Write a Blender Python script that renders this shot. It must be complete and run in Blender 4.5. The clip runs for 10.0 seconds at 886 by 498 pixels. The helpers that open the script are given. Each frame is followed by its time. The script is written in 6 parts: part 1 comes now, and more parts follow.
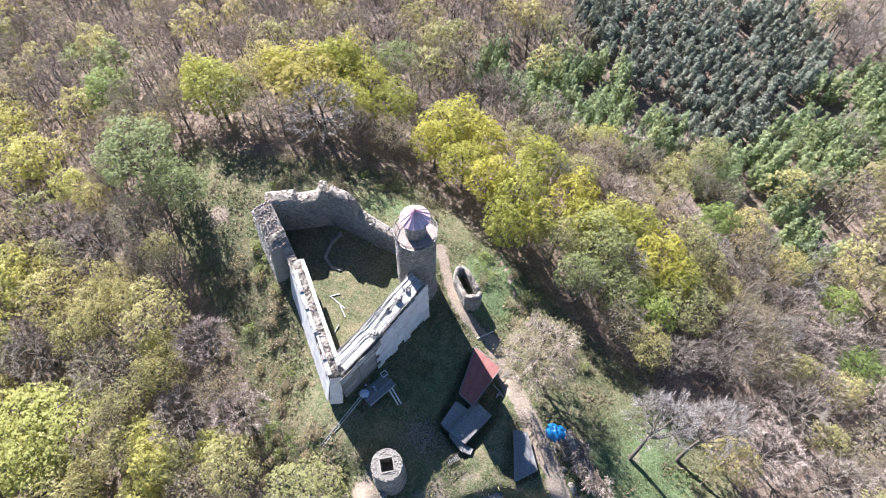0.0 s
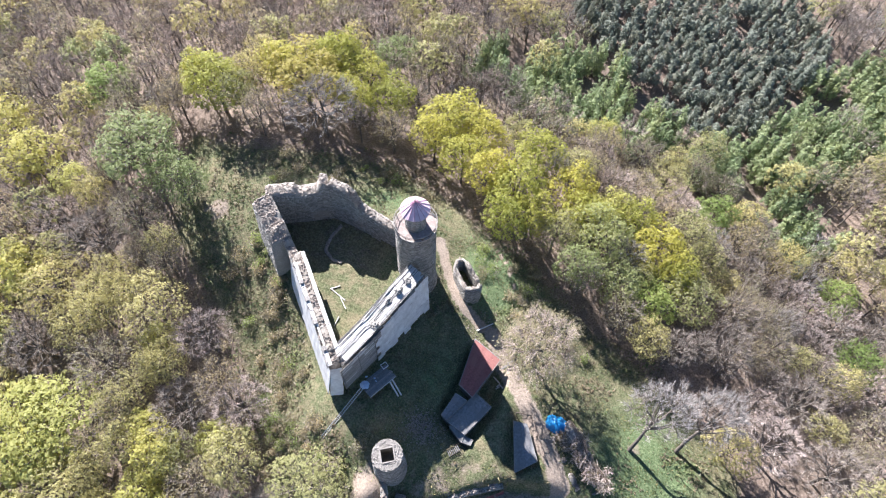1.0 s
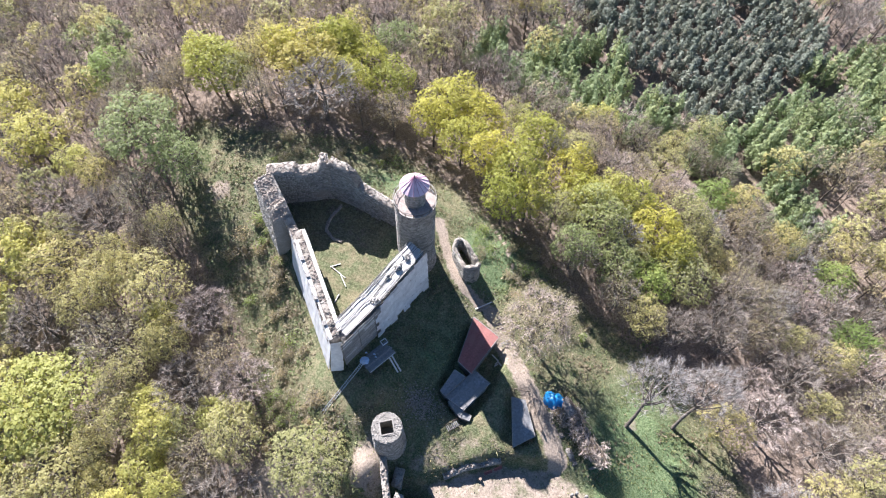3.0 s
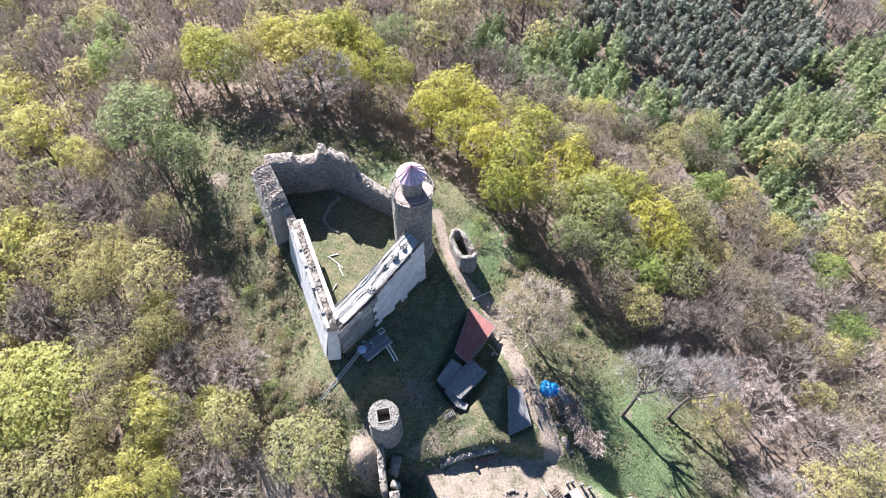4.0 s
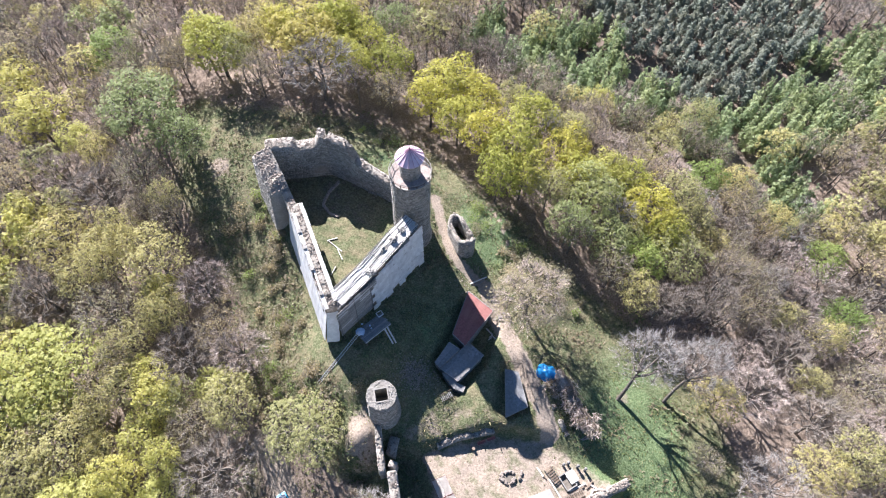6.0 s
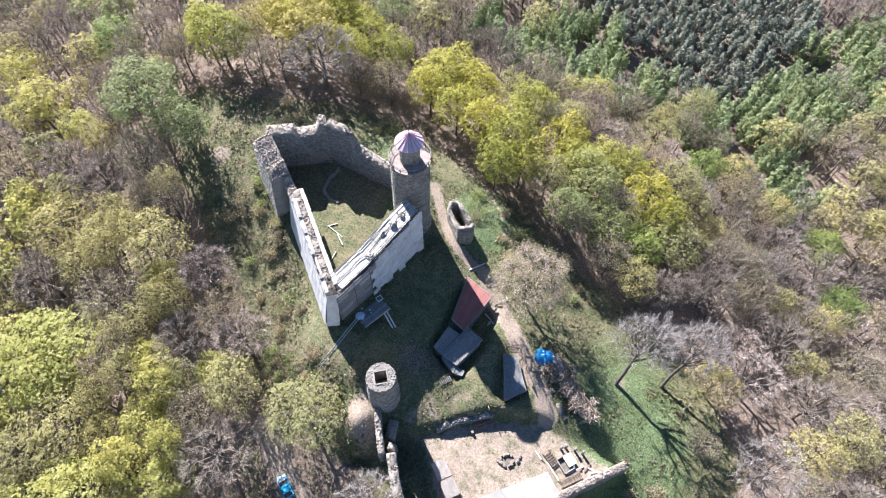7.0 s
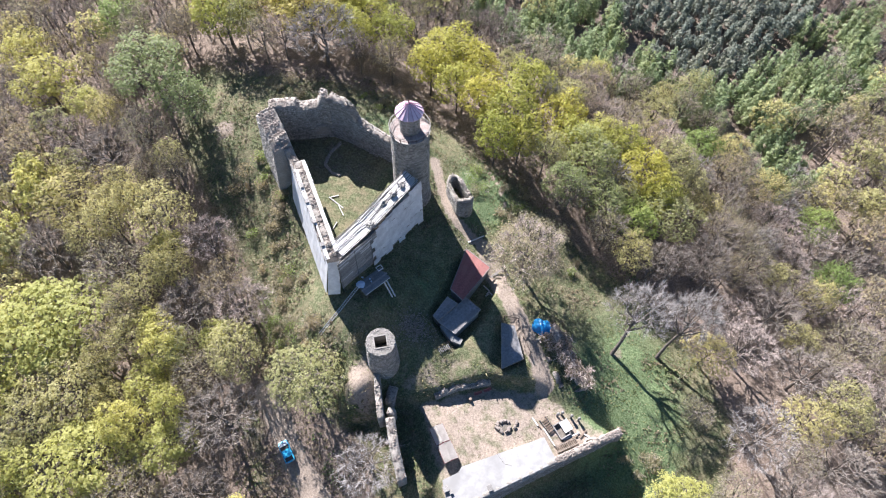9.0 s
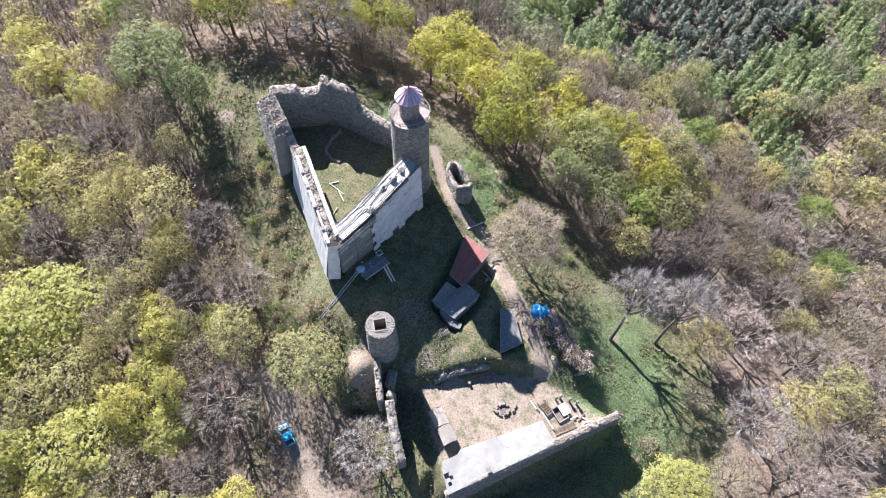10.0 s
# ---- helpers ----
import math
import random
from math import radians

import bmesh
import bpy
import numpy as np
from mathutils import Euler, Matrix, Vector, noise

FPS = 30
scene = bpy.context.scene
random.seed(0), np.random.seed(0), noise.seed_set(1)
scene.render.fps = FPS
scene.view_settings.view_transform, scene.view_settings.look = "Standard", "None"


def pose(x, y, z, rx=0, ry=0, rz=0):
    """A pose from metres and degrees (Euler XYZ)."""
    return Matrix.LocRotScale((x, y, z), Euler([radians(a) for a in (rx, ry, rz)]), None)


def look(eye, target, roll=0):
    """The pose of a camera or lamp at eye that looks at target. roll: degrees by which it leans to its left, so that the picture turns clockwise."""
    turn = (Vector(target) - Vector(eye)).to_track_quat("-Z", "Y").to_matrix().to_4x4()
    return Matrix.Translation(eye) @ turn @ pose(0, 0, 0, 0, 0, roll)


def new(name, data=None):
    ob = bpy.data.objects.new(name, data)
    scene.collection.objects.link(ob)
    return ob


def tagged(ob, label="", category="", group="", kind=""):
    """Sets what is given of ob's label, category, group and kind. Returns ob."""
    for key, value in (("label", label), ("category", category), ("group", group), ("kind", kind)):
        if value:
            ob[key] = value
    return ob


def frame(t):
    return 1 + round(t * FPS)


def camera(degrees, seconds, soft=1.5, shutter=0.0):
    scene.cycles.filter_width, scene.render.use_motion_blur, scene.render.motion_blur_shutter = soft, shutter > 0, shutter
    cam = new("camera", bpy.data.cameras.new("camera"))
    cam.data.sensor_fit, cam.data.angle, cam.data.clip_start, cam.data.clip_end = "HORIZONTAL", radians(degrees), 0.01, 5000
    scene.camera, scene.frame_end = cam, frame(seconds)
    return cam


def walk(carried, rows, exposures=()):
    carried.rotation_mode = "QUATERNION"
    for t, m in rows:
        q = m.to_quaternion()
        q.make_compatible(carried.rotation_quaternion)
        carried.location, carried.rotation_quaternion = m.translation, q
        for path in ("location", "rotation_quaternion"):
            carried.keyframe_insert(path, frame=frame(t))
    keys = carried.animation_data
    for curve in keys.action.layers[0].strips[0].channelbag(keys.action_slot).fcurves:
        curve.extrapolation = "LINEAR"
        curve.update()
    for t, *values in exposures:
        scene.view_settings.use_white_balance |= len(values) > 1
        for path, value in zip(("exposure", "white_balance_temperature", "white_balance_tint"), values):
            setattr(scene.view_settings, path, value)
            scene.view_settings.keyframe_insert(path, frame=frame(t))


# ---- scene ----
# ---------------------------------------------------------------- camera and its flight
cam = camera(73.5, 10.0, soft=1.1)
ROWS = [
    (0.0, 0.0, 0.0, 110.0, 30.974, -1.339, 2.227),
    (0.5, -0.06, -0.697, 109.80, 30.99, -1.35, 2.15),
    (1.0, -0.02, -1.414, 109.60, 30.99, -1.35, 2.149),
    (1.5, 0.024, -2.14, 109.365, 30.985, -1.355, 2.136),
    (2.0, 0.06, -3.05, 109.126, 31.005, -1.385, 2.151),
    (2.5, 0.178, -4.174, 108.84, 30.996, -1.37, 2.157),
    (3.0, 0.332, -5.367, 108.62, 30.981, -1.357, 2.171),
    (4.3, 1.085, -7.32, 108.17, 30.955, -1.36, 2.2),
    (4.5, 1.098, -7.185, 108.15, 30.945, -1.36, 2.222),
    (5.0, 1.28, -7.731, 108.22, 30.98, -1.352, 2.27),
    (5.5, 1.527, -8.816, 108.03, 30.91, -1.342, 2.371),
    (7.0, 2.132, -12.732, 107.126, 30.87, -1.323, 2.568),
    (7.5, 2.318, -14.166, 106.827, 30.895, -1.327, 2.648),
    (8.0, 2.441, -15.565, 106.555, 30.89, -1.338, 2.702),
    (8.5, 2.642, -16.99, 106.287, 30.905, -1.337, 2.778),
    (9.0, 2.813, -18.434, 105.93, 30.944, -1.335, 2.818),
    (9.5, 2.999, -19.865, 105.554, 30.968, -1.325, 2.846),
    (10.0, 3.197, -21.228, 105.19, 30.984, -1.304, 2.881),
]
walk(cam, [(t, pose(*row)) for t, *row in ROWS], ((0.0, 1.74), (5.5, 1.74), (7.0, 1.70), (8.5, 1.62), (10.0, 1.60)))

# ---------------------------------------------------------------- daylight
SUN_TO = Vector((-23.3, 37.5, 32.6)).normalized()
sun_data = bpy.data.lights.new("sun", "SUN")
sun_data.energy, sun_data.angle, sun_data.color = 5.0, radians(0.53), (1.0, 0.96, 0.995)
sun = new("sun", sun_data)
sun.matrix_world = look((0, 0, 200), Vector((0, 0, 200)) - SUN_TO)
world = bpy.data.worlds.new("sky")
scene.world = world
world.use_nodes = True
_sky = world.node_tree.nodes.new("ShaderNodeTexSky")
_sky.sky_type, _sky.sun_disc = "NISHITA", False
_sky.dust_density, _sky.ozone_density = 0.1, 8.0
_sky.sun_elevation = math.asin(SUN_TO.z)
_sky.sun_rotation = math.atan2(SUN_TO.x, SUN_TO.y)
_back = world.node_tree.nodes["Background"]
_back.inputs["Strength"].default_value = 0.045
world.node_tree.links.new(_sky.outputs[0], _back.inputs[0])
# ---------------------------------------------------------------- materials
def nodes_of(name):
    m = bpy.data.materials.new(name)
    m.use_nodes = True
    t = m.node_tree
    return m, t, t.nodes["Principled BSDF"], t.links.new


def ramp(tree, stops):
    r = tree.nodes.new("ShaderNodeValToRGB")
    while len(r.color_ramp.elements) < len(stops):
        r.color_ramp.elements.new(0.5)
    for e, (at, col) in zip(r.color_ramp.elements, stops):
        e.position, e.color = at, (*col, 1)
    return r


def noise_tex(tree, scale, detail=6.0, rough=0.6, local=False):
    n = tree.nodes.new("ShaderNodeTexNoise")
    n.inputs["Scale"].default_value = scale
    n.inputs["Detail"].default_value = detail
    n.inputs["Roughness"].default_value = rough
    src = tree.nodes.new("ShaderNodeTexCoord" if local else "ShaderNodeNewGeometry")
    tree.links.new(src.outputs["Object" if local else "Position"], n.inputs["Vector"])
    return n


def mixed(tree, kind, fac, a, b):
    m = tree.nodes.new("ShaderNodeMix")
    m.data_type, m.blend_type = "RGBA", kind
    for socket, value in ((m.inputs["Factor"], fac), (m.inputs[6], a), (m.inputs[7], b)):
        if isinstance(value, bpy.types.NodeSocket):
            tree.links.new(value, socket)
        elif isinstance(value, tuple):
            socket.default_value = (*value, 1)
        else:
            socket.default_value = value
    return m.outputs[2]


def surface(name, dark, light, grain=6.0, broad=0.35, rough=0.85, bump=0.3, depth=0.05, stain=None, island=0.0, each=0.0, metal=0.0):
    """A matt surface: grain and broad stains between two colours, with relief."""
    m, t, b, link = nodes_of(name)
    fine, wide = noise_tex(t, grain), noise_tex(t, broad, 4)
    r = ramp(t, ((0.32, dark), (0.68, light)))
    link(fine.outputs["Fac"], r.inputs["Fac"])
    col = r.outputs["Color"]
    if stain:
        w = ramp(t, ((0.42, (0, 0, 0)), (0.68, (1, 1, 1))))
        link(wide.outputs["Fac"], w.inputs["Fac"])
        col = mixed(t, "MIX", w.outputs["Color"], col, stain)
    for amount, node, socket in ((island, "ShaderNodeNewGeometry", "Random Per Island"), (each, "ShaderNodeObjectInfo", "Random")):
        if amount:
            s = t.nodes.new(node)
            v = ramp(t, ((0.0, (1 - amount,) * 3), (1.0, (1 + amount * 0.6,) * 3)))
            link(s.outputs[socket], v.inputs["Fac"])
            col = mixed(t, "MULTIPLY", 1.0, col, v.outputs["Color"])
    link(col, b.inputs["Base Color"])
    b.inputs["Roughness"].default_value = rough
    b.inputs["Metallic"].default_value = metal
    if bump:
        n = t.nodes.new("ShaderNodeBump")
        n.inputs["Strength"].default_value, n.inputs["Distance"].default_value = bump, depth
        link(fine.outputs["Fac"], n.inputs["Height"])
        link(n.outputs["Normal"], b.inputs["Normal"])
    return m


def foliage(name, a, b_, c, through_=0.5, rough=0.6):
    """Leaves: three colours over the single leaves, shifted from tree to tree, with light coming through them."""
    m, t, b, link = nodes_of(name)
    g, o = t.nodes.new("ShaderNodeNewGeometry"), t.nodes.new("ShaderNodeObjectInfo")
    at = t.nodes.new("ShaderNodeAttribute")
    at.attribute_name = "tint"
    r = ramp(t, ((0.0, a), (0.55, b_), (1.0, c)))
    link(g.outputs["Random Per Island"], r.inputs["Fac"])
    add = t.nodes.new("ShaderNodeMath")
    add.operation = "ADD"
    link(o.outputs["Random"], add.inputs[0])
    link(at.outputs["Fac"], add.inputs[1])
    wrap = t.nodes.new("ShaderNodeMath")
    wrap.operation = "FRACT"
    link(add.outputs[0], wrap.inputs[0])
    v = ramp(t, ((0.0, (0.74, 0.80, 0.78)), (0.5, (1.0, 1.0, 1.0)), (1.0, (1.14, 1.07, 0.98))))
    link(wrap.outputs[0], v.inputs["Fac"])
    col = mixed(t, "MULTIPLY", 1.0, r.outputs["Color"], v.outputs["Color"])
    link(col, b.inputs["Base Color"])
    b.inputs["Roughness"].default_value = rough
    b.inputs["Specular IOR Level"].default_value = 0.25
    tr = t.nodes.new("ShaderNodeBsdfTranslucent")
    link(col, tr.inputs["Color"])
    mx = t.nodes.new("ShaderNodeMixShader")
    mx.inputs[0].default_value = through_
    link(b.outputs[0], mx.inputs[1])
    link(tr.outputs[0], mx.inputs[2])
    link(mx.outputs[0], t.nodes["Material Output"].inputs["Surface"])
    return m


def ground_material():
    """Turf, leaf litter and bare earth, spread by the cover stored in the sheet."""
    m, t, b, link = nodes_of("ground")
    cov = t.nodes.new("ShaderNodeAttribute")
    cov.attribute_name = "cover"
    sep = t.nodes.new("ShaderNodeSeparateColor")
    link(cov.outputs["Color"], sep.inputs[0])
    fine, mid, wide = noise_tex(t, 3.2, 8, 0.7), noise_tex(t, 0.55, 5), noise_tex(t, 0.09, 4)
    litter = ramp(t, ((0.3, (0.075, 0.058, 0.046)), (0.5, (0.21, 0.165, 0.135)), (0.72, (0.40, 0.325, 0.275))))
    grass = ramp(t, ((0.3, (0.034, 0.044, 0.022)), (0.5, (0.115, 0.132, 0.068)), (0.72, (0.27, 0.28, 0.17))))
    earth = ramp(t, ((0.3, (0.19, 0.15, 0.12)), (0.5, (0.325, 0.27, 0.222)), (0.72, (0.46, 0.39, 0.33))))
    for r in (litter, grass, earth):
        link(fine.outputs["Fac"], r.inputs["Fac"])
    dry = ramp(t, ((0.42, (0, 0, 0)), (0.62, (1, 1, 1))))
    link(mid.outputs["Fac"], dry.inputs["Fac"])
    straw = ramp(t, ((0.3, (0.10, 0.08, 0.048)), (0.7, (0.37, 0.31, 0.21))))
    link(fine.outputs["Fac"], straw.inputs["Fac"])
    half = t.nodes.new("ShaderNodeMath")
    half.operation = "MULTIPLY"
    half.inputs[1].default_value = 0.65
    link(dry.outputs["Color"], half.inputs[0])
    turf = mixed(t, "MIX", half.outputs[0], grass.outputs["Color"], straw.outputs["Color"])

    def ragged(channel):
        a = t.nodes.new("ShaderNodeMath")
        a.operation = "ADD"
        link(sep.outputs[channel], a.inputs[0])
        n = t.nodes.new("ShaderNodeMath")
        n.operation = "MULTIPLY_ADD"
        n.inputs[1].default_value, n.inputs[2].default_value = 1.1, -0.55
        link(mid.outputs["Fac"], n.inputs[0])
        link(n.outputs[0], a.inputs[1])
        r = ramp(t, ((0.35, (0, 0, 0)), (0.65, (1, 1, 1))))
        link(a.outputs[0], r.inputs["Fac"])
        return r.outputs["Color"]

    lush = ramp(t, ((0.3, (0.042, 0.068, 0.030)), (0.5, (0.135, 0.19, 0.092)), (0.72, (0.27, 0.325, 0.185))))
    link(fine.outputs["Fac"], lush.inputs["Fac"])
    turf = mixed(t, "MIX", ragged("Blue"), turf, lush.outputs["Color"])
    col = mixed(t, "MIX", ragged("Red"), litter.outputs["Color"], turf)
    col = mixed(t, "MIX", ragged("Green"), col, earth.outputs["Color"])
    shade = ramp(t, ((0.3, (0.8, 0.8, 0.8)), (0.7, (1.15, 1.12, 1.08))))
    link(wide.outputs["Fac"], shade.inputs["Fac"])
    col = mixed(t, "MULTIPLY", 1.0, col, shade.outputs["Color"])
    link(col, b.inputs["Base Color"])
    b.inputs["Roughness"].default_value = 0.95
    b.inputs["Specular IOR Level"].default_value = 0.2
    n = t.nodes.new("ShaderNodeBump")
    n.inputs["Strength"].default_value, n.inputs["Distance"].default_value = 0.7, 0.25
    link(fine.outputs["Fac"], n.inputs["Height"])
    link(n.outputs["Normal"], b.inputs["Normal"])
    return m


GROUND = ground_material()
STONE = surface("rubble_stone", (0.20, 0.188, 0.172), (0.48, 0.458, 0.428), 4.5, 0.3, 0.9, 0.5, 0.05, (0.31, 0.293, 0.265), island=0.42)
MORTAR = surface("old_mortar", (0.22, 0.20, 0.175), (0.43, 0.395, 0.35), 5.0, 0.4, 0.95, 0.6, 0.08, (0.26, 0.235, 0.20))
RUBBLE = surface("loose_rubble", (0.19, 0.16, 0.138), (0.38, 0.328, 0.287), 5.0, 0.5, 0.95, 0.6, 0.06, (0.27, 0.223, 0.193), island=0.35)
PALE_STONE = surface("pale_capping", (0.22, 0.205, 0.188), (0.39, 0.367, 0.335), 3.0, 0.5, 0.9, 0.4, 0.04, (0.26, 0.24, 0.215), island=0.2, each=0.16)
SHEET = surface("white_sheeting", (0.68, 0.69, 0.70), (0.84, 0.84, 0.84), 2.2, 0.6, 0.55, 0.25, 0.04, (0.60, 0.60, 0.61), each=0.10)
PLANK = surface("weathered_plank", (0.46, 0.44, 0.42), (0.72, 0.70, 0.67), 7.0, 0.8, 0.8, 0.3, 0.02, (0.54, 0.52, 0.50), each=0.25)
DARK_PLANK = surface("old_board", (0.17, 0.16, 0.15), (0.38, 0.36, 0.335), 7.0, 0.8, 0.85, 0.3, 0.02, each=0.3)
POLE = surface("scaffold_pole", (0.08, 0.075, 0.07), (0.22, 0.21, 0.20), 6.0, 0.5, 0.5, 0.1, 0.01, metal=0.3)
CONE_RED = surface("faded_red_metal", (0.62, 0.45, 0.54), (0.80, 0.66, 0.73), 1.6, 0.4, 0.42, 0.1, 0.01, (0.72, 0.55, 0.62), each=0.14)
SEAM_RED = surface("red_seam", (0.34, 0.17, 0.24), (0.48, 0.28, 0.36), 1.6, 0.4, 0.5, 0.1, 0.01)
DECK = surface("gallery_boards", (0.24, 0.19, 0.175), (0.40, 0.33, 0.30), 4.0, 0.6, 0.8, 0.2, 0.02, each=0.2)
RUST = surface("brown_iron", (0.06, 0.04, 0.03), (0.16, 0.10, 0.075), 9.0, 0.6, 0.6, 0.2, 0.01)
RED_ROOF = surface("red_felt_roof", (0.20, 0.07, 0.064), (0.34, 0.13, 0.118), 3.0, 0.5, 0.8, 0.3, 0.02, (0.28, 0.125, 0.11), each=0.12)
GREY_ROOF = surface("grey_felt_roof", (0.15, 0.15, 0.155), (0.29, 0.29, 0.295), 2.5, 0.4, 0.8, 0.3, 0.02, (0.22, 0.21, 0.205), each=0.12)
BLUE = surface("blue_tarpaulin", (0.01, 0.20, 0.50), (0.03, 0.36, 0.72), 1.5, 0.7, 0.35, 0.5, 0.08)
CANVAS = surface("cream_canvas", (0.50, 0.46, 0.42), (0.64, 0.605, 0.56), 2.0, 0.8, 0.7, 0.15, 0.02, (0.54, 0.49, 0.455), each=0.06)
MAROON = surface("maroon_trim", (0.16, 0.035, 0.04), (0.28, 0.07, 0.07), 5.0, 0.8, 0.7, 0.1, 0.01)
SLAB = surface("white_roofing", (0.285, 0.28, 0.272), (0.40, 0.394, 0.38), 0.9, 0.25, 0.8, 0.15, 0.02, (0.25, 0.244, 0.234))
LOG = surface("cut_log", (0.13, 0.095, 0.07), (0.30, 0.235, 0.18), 6.0, 0.8, 0.9, 0.3, 0.02, each=0.3)
BARK = surface("grey_bark", (0.078, 0.064, 0.052), (0.205, 0.175, 0.148), 3.0, 0.5, 0.95, 0.4, 0.03, each=0.25)
TWIG = surface("bare_twigs", (0.31, 0.262, 0.222), (0.50, 0.435, 0.375), 1.0, 0.3, 0.9, 0, island=0.3, each=0.18)
TWIG_RED = surface("reddish_twigs", (0.45, 0.36, 0.315), (0.66, 0.56, 0.50), 1.0, 0.3, 0.9, 0, island=0.3, each=0.18)
TWIG_PALE = surface("silvery_twigs", (0.33, 0.30, 0.28), (0.53, 0.495, 0.465), 1.0, 0.3, 0.9, 0, island=0.25, each=0.15)
LEAF_YELLOW = foliage("yellow_blossom_leaves", (0.37, 0.365, 0.075), (0.46, 0.45, 0.105), (0.54, 0.525, 0.16))
LEAF_OCHRE = foliage("ochre_leaves", (0.38, 0.33, 0.09), (0.46, 0.41, 0.125), (0.53, 0.48, 0.17))
LEAF_LIME = foliage("lime_leaves", (0.41, 0.405, 0.125), (0.50, 0.49, 0.165), (0.575, 0.56, 0.225))
LEAF_OLIVE = foliage("olive_leaves", (0.385, 0.36, 0.155), (0.48, 0.45, 0.205), (0.56, 0.525, 0.265))
LEAF_KHAKI = foliage("khaki_buds", (0.33, 0.28, 0.165), (0.41, 0.36, 0.22), (0.48, 0.43, 0.275))
LEAF_GREEN = foliage("fresh_green_leaves", (0.22, 0.29, 0.085), (0.30, 0.38, 0.12), (0.39, 0.45, 0.17))
LEAF_BIRCH = foliage("birch_leaves", (0.28, 0.32, 0.13), (0.37, 0.405, 0.18), (0.45, 0.475, 0.24))
NEEDLE_LARCH = foliage("larch_needles", (0.245, 0.305, 0.155), (0.33, 0.395, 0.21), (0.43, 0.49, 0.295))
NEEDLE_PINE = foliage("pine_needles", (0.165, 0.188, 0.148), (0.23, 0.252, 0.203), (0.305, 0.325, 0.268), 0.3)
GRASS = foliage("grass_blades", (0.09, 0.12, 0.04), (0.17, 0.185, 0.07), (0.30, 0.27, 0.14), 0.3)
BRAMBLE = foliage("bramble_leaves", (0.08, 0.115, 0.045), (0.15, 0.19, 0.08), (0.24, 0.26, 0.13), 0.3)
DEAD_STALK = foliage("dead_stalks", (0.15, 0.115, 0.075), (0.235, 0.195, 0.135), (0.33, 0.29, 0.21), 0.3)
DRY_GRASS = foliage("dry_stalks", (0.12, 0.095, 0.058), (0.20, 0.168, 0.108), (0.30, 0.26, 0.18), 0.3)
# ---------------------------------------------------------------- mesh helpers
def mesh_np(name, verts, tris, mats, index=None, tint=None):
    """A mesh from arrays of corners and triangles."""
    me = bpy.data.meshes.new(name)
    verts, tris = np.asarray(verts, np.float32), np.asarray(tris, np.int32)
    me.vertices.add(len(verts))
    me.vertices.foreach_set("co", verts.ravel())
    me.loops.add(tris.size)
    me.loops.foreach_set("vertex_index", tris.ravel())
    me.polygons.add(len(tris))
    me.polygons.foreach_set("loop_start", np.arange(0, tris.size, 3, dtype=np.int32))
    for m in mats:
        me.materials.append(m)
    if index is not None:
        me.polygons.foreach_set("material_index", np.asarray(index, np.int32))
    if tint is not None:
        a = me.attributes.new("tint", "FLOAT", "POINT")
        a.data.foreach_set("value", np.asarray(tint, np.float32))
    me.update(calc_edges=True)
    me.validate()
    return me


def part(name, bm, material, parent, label="", kind="", smooth=False):
    """One mesh object under a thing or under a part."""
    me = bpy.data.meshes.new(name)
    bmesh.ops.recalc_face_normals(bm, faces=bm.faces)
    bm.to_mesh(me)
    bm.free()
    me.materials.append(material)
    if smooth:
        me.polygons.foreach_set("use_smooth", [True] * len(me.polygons))
    ob = new(name, me)
    ob.parent = parent
    return tagged(ob, label, "", "", kind)


def part_np(name, verts, tris, mats, parent, label="", kind="", index=None):
    ob = new(name, mesh_np(name, verts, tris, mats, index))
    ob.parent = parent
    return tagged(ob, label, "", "", kind)


def thing(name, m, label, category, group="", kind=""):
    """A top-level thing: an empty at its base."""
    ob = new(name)
    ob.matrix_basis = m
    ob.empty_display_size = 0.3
    return tagged(ob, label, category, group, kind)


def box(bm, centre, size, rz=0.0, rx=0.0, ry=0.0, jitter=0.0, bevel=0.0):
    m = pose(*centre, rx, ry, rz) @ Matrix.Diagonal((*size, 1))
    vs = bmesh.ops.create_cube(bm, size=1.0, matrix=m)["verts"]
    for v in vs:
        v.co += Vector([random.uniform(-jitter, jitter) for _ in range(3)])
    if bevel:
        es = list({e for v in vs for e in v.link_edges})
        bmesh.ops.bevel(bm, geom=es, offset=bevel, segments=1, affect="EDGES")
    return vs


def bar(bm, a, b, r, sides=6):
    """A round bar from a to b."""
    a, b = Vector(a), Vector(b)
    d = b - a
    m = Matrix.Translation((a + b) / 2) @ d.to_track_quat("Z", "Y").to_matrix().to_4x4()
    bmesh.ops.create_cone(bm, cap_ends=True, segments=sides, radius1=r, radius2=r, depth=d.length, matrix=m)


def beam(bm, a, b, w, h):
    """A squared timber from a to b, w wide and h high."""
    a, b = Vector(a), Vector(b)
    d = b - a
    side = d.cross(Vector((0, 0, 1)))
    side = side.normalized() if side.length > 1e-4 else Vector((1, 0, 0))
    up = side.cross(d).normalized()
    vs = [bm.verts.new(p + side * (w / 2 * i) + up * (h / 2 * j)) for p in (a, b) for i, j in ((-1, -1), (1, -1), (1, 1), (-1, 1))]
    for f in ((0, 1, 2, 3), (4, 5, 6, 7), (0, 1, 5, 4), (1, 2, 6, 5), (2, 3, 7, 6), (3, 0, 4, 7)):
        bm.faces.new([vs[i] for i in f])


def quad_tris(q):
    q = np.asarray(q).reshape(-1, 4)
    return np.concatenate([q[:, [0, 1, 2]], q[:, [0, 2, 3]]])


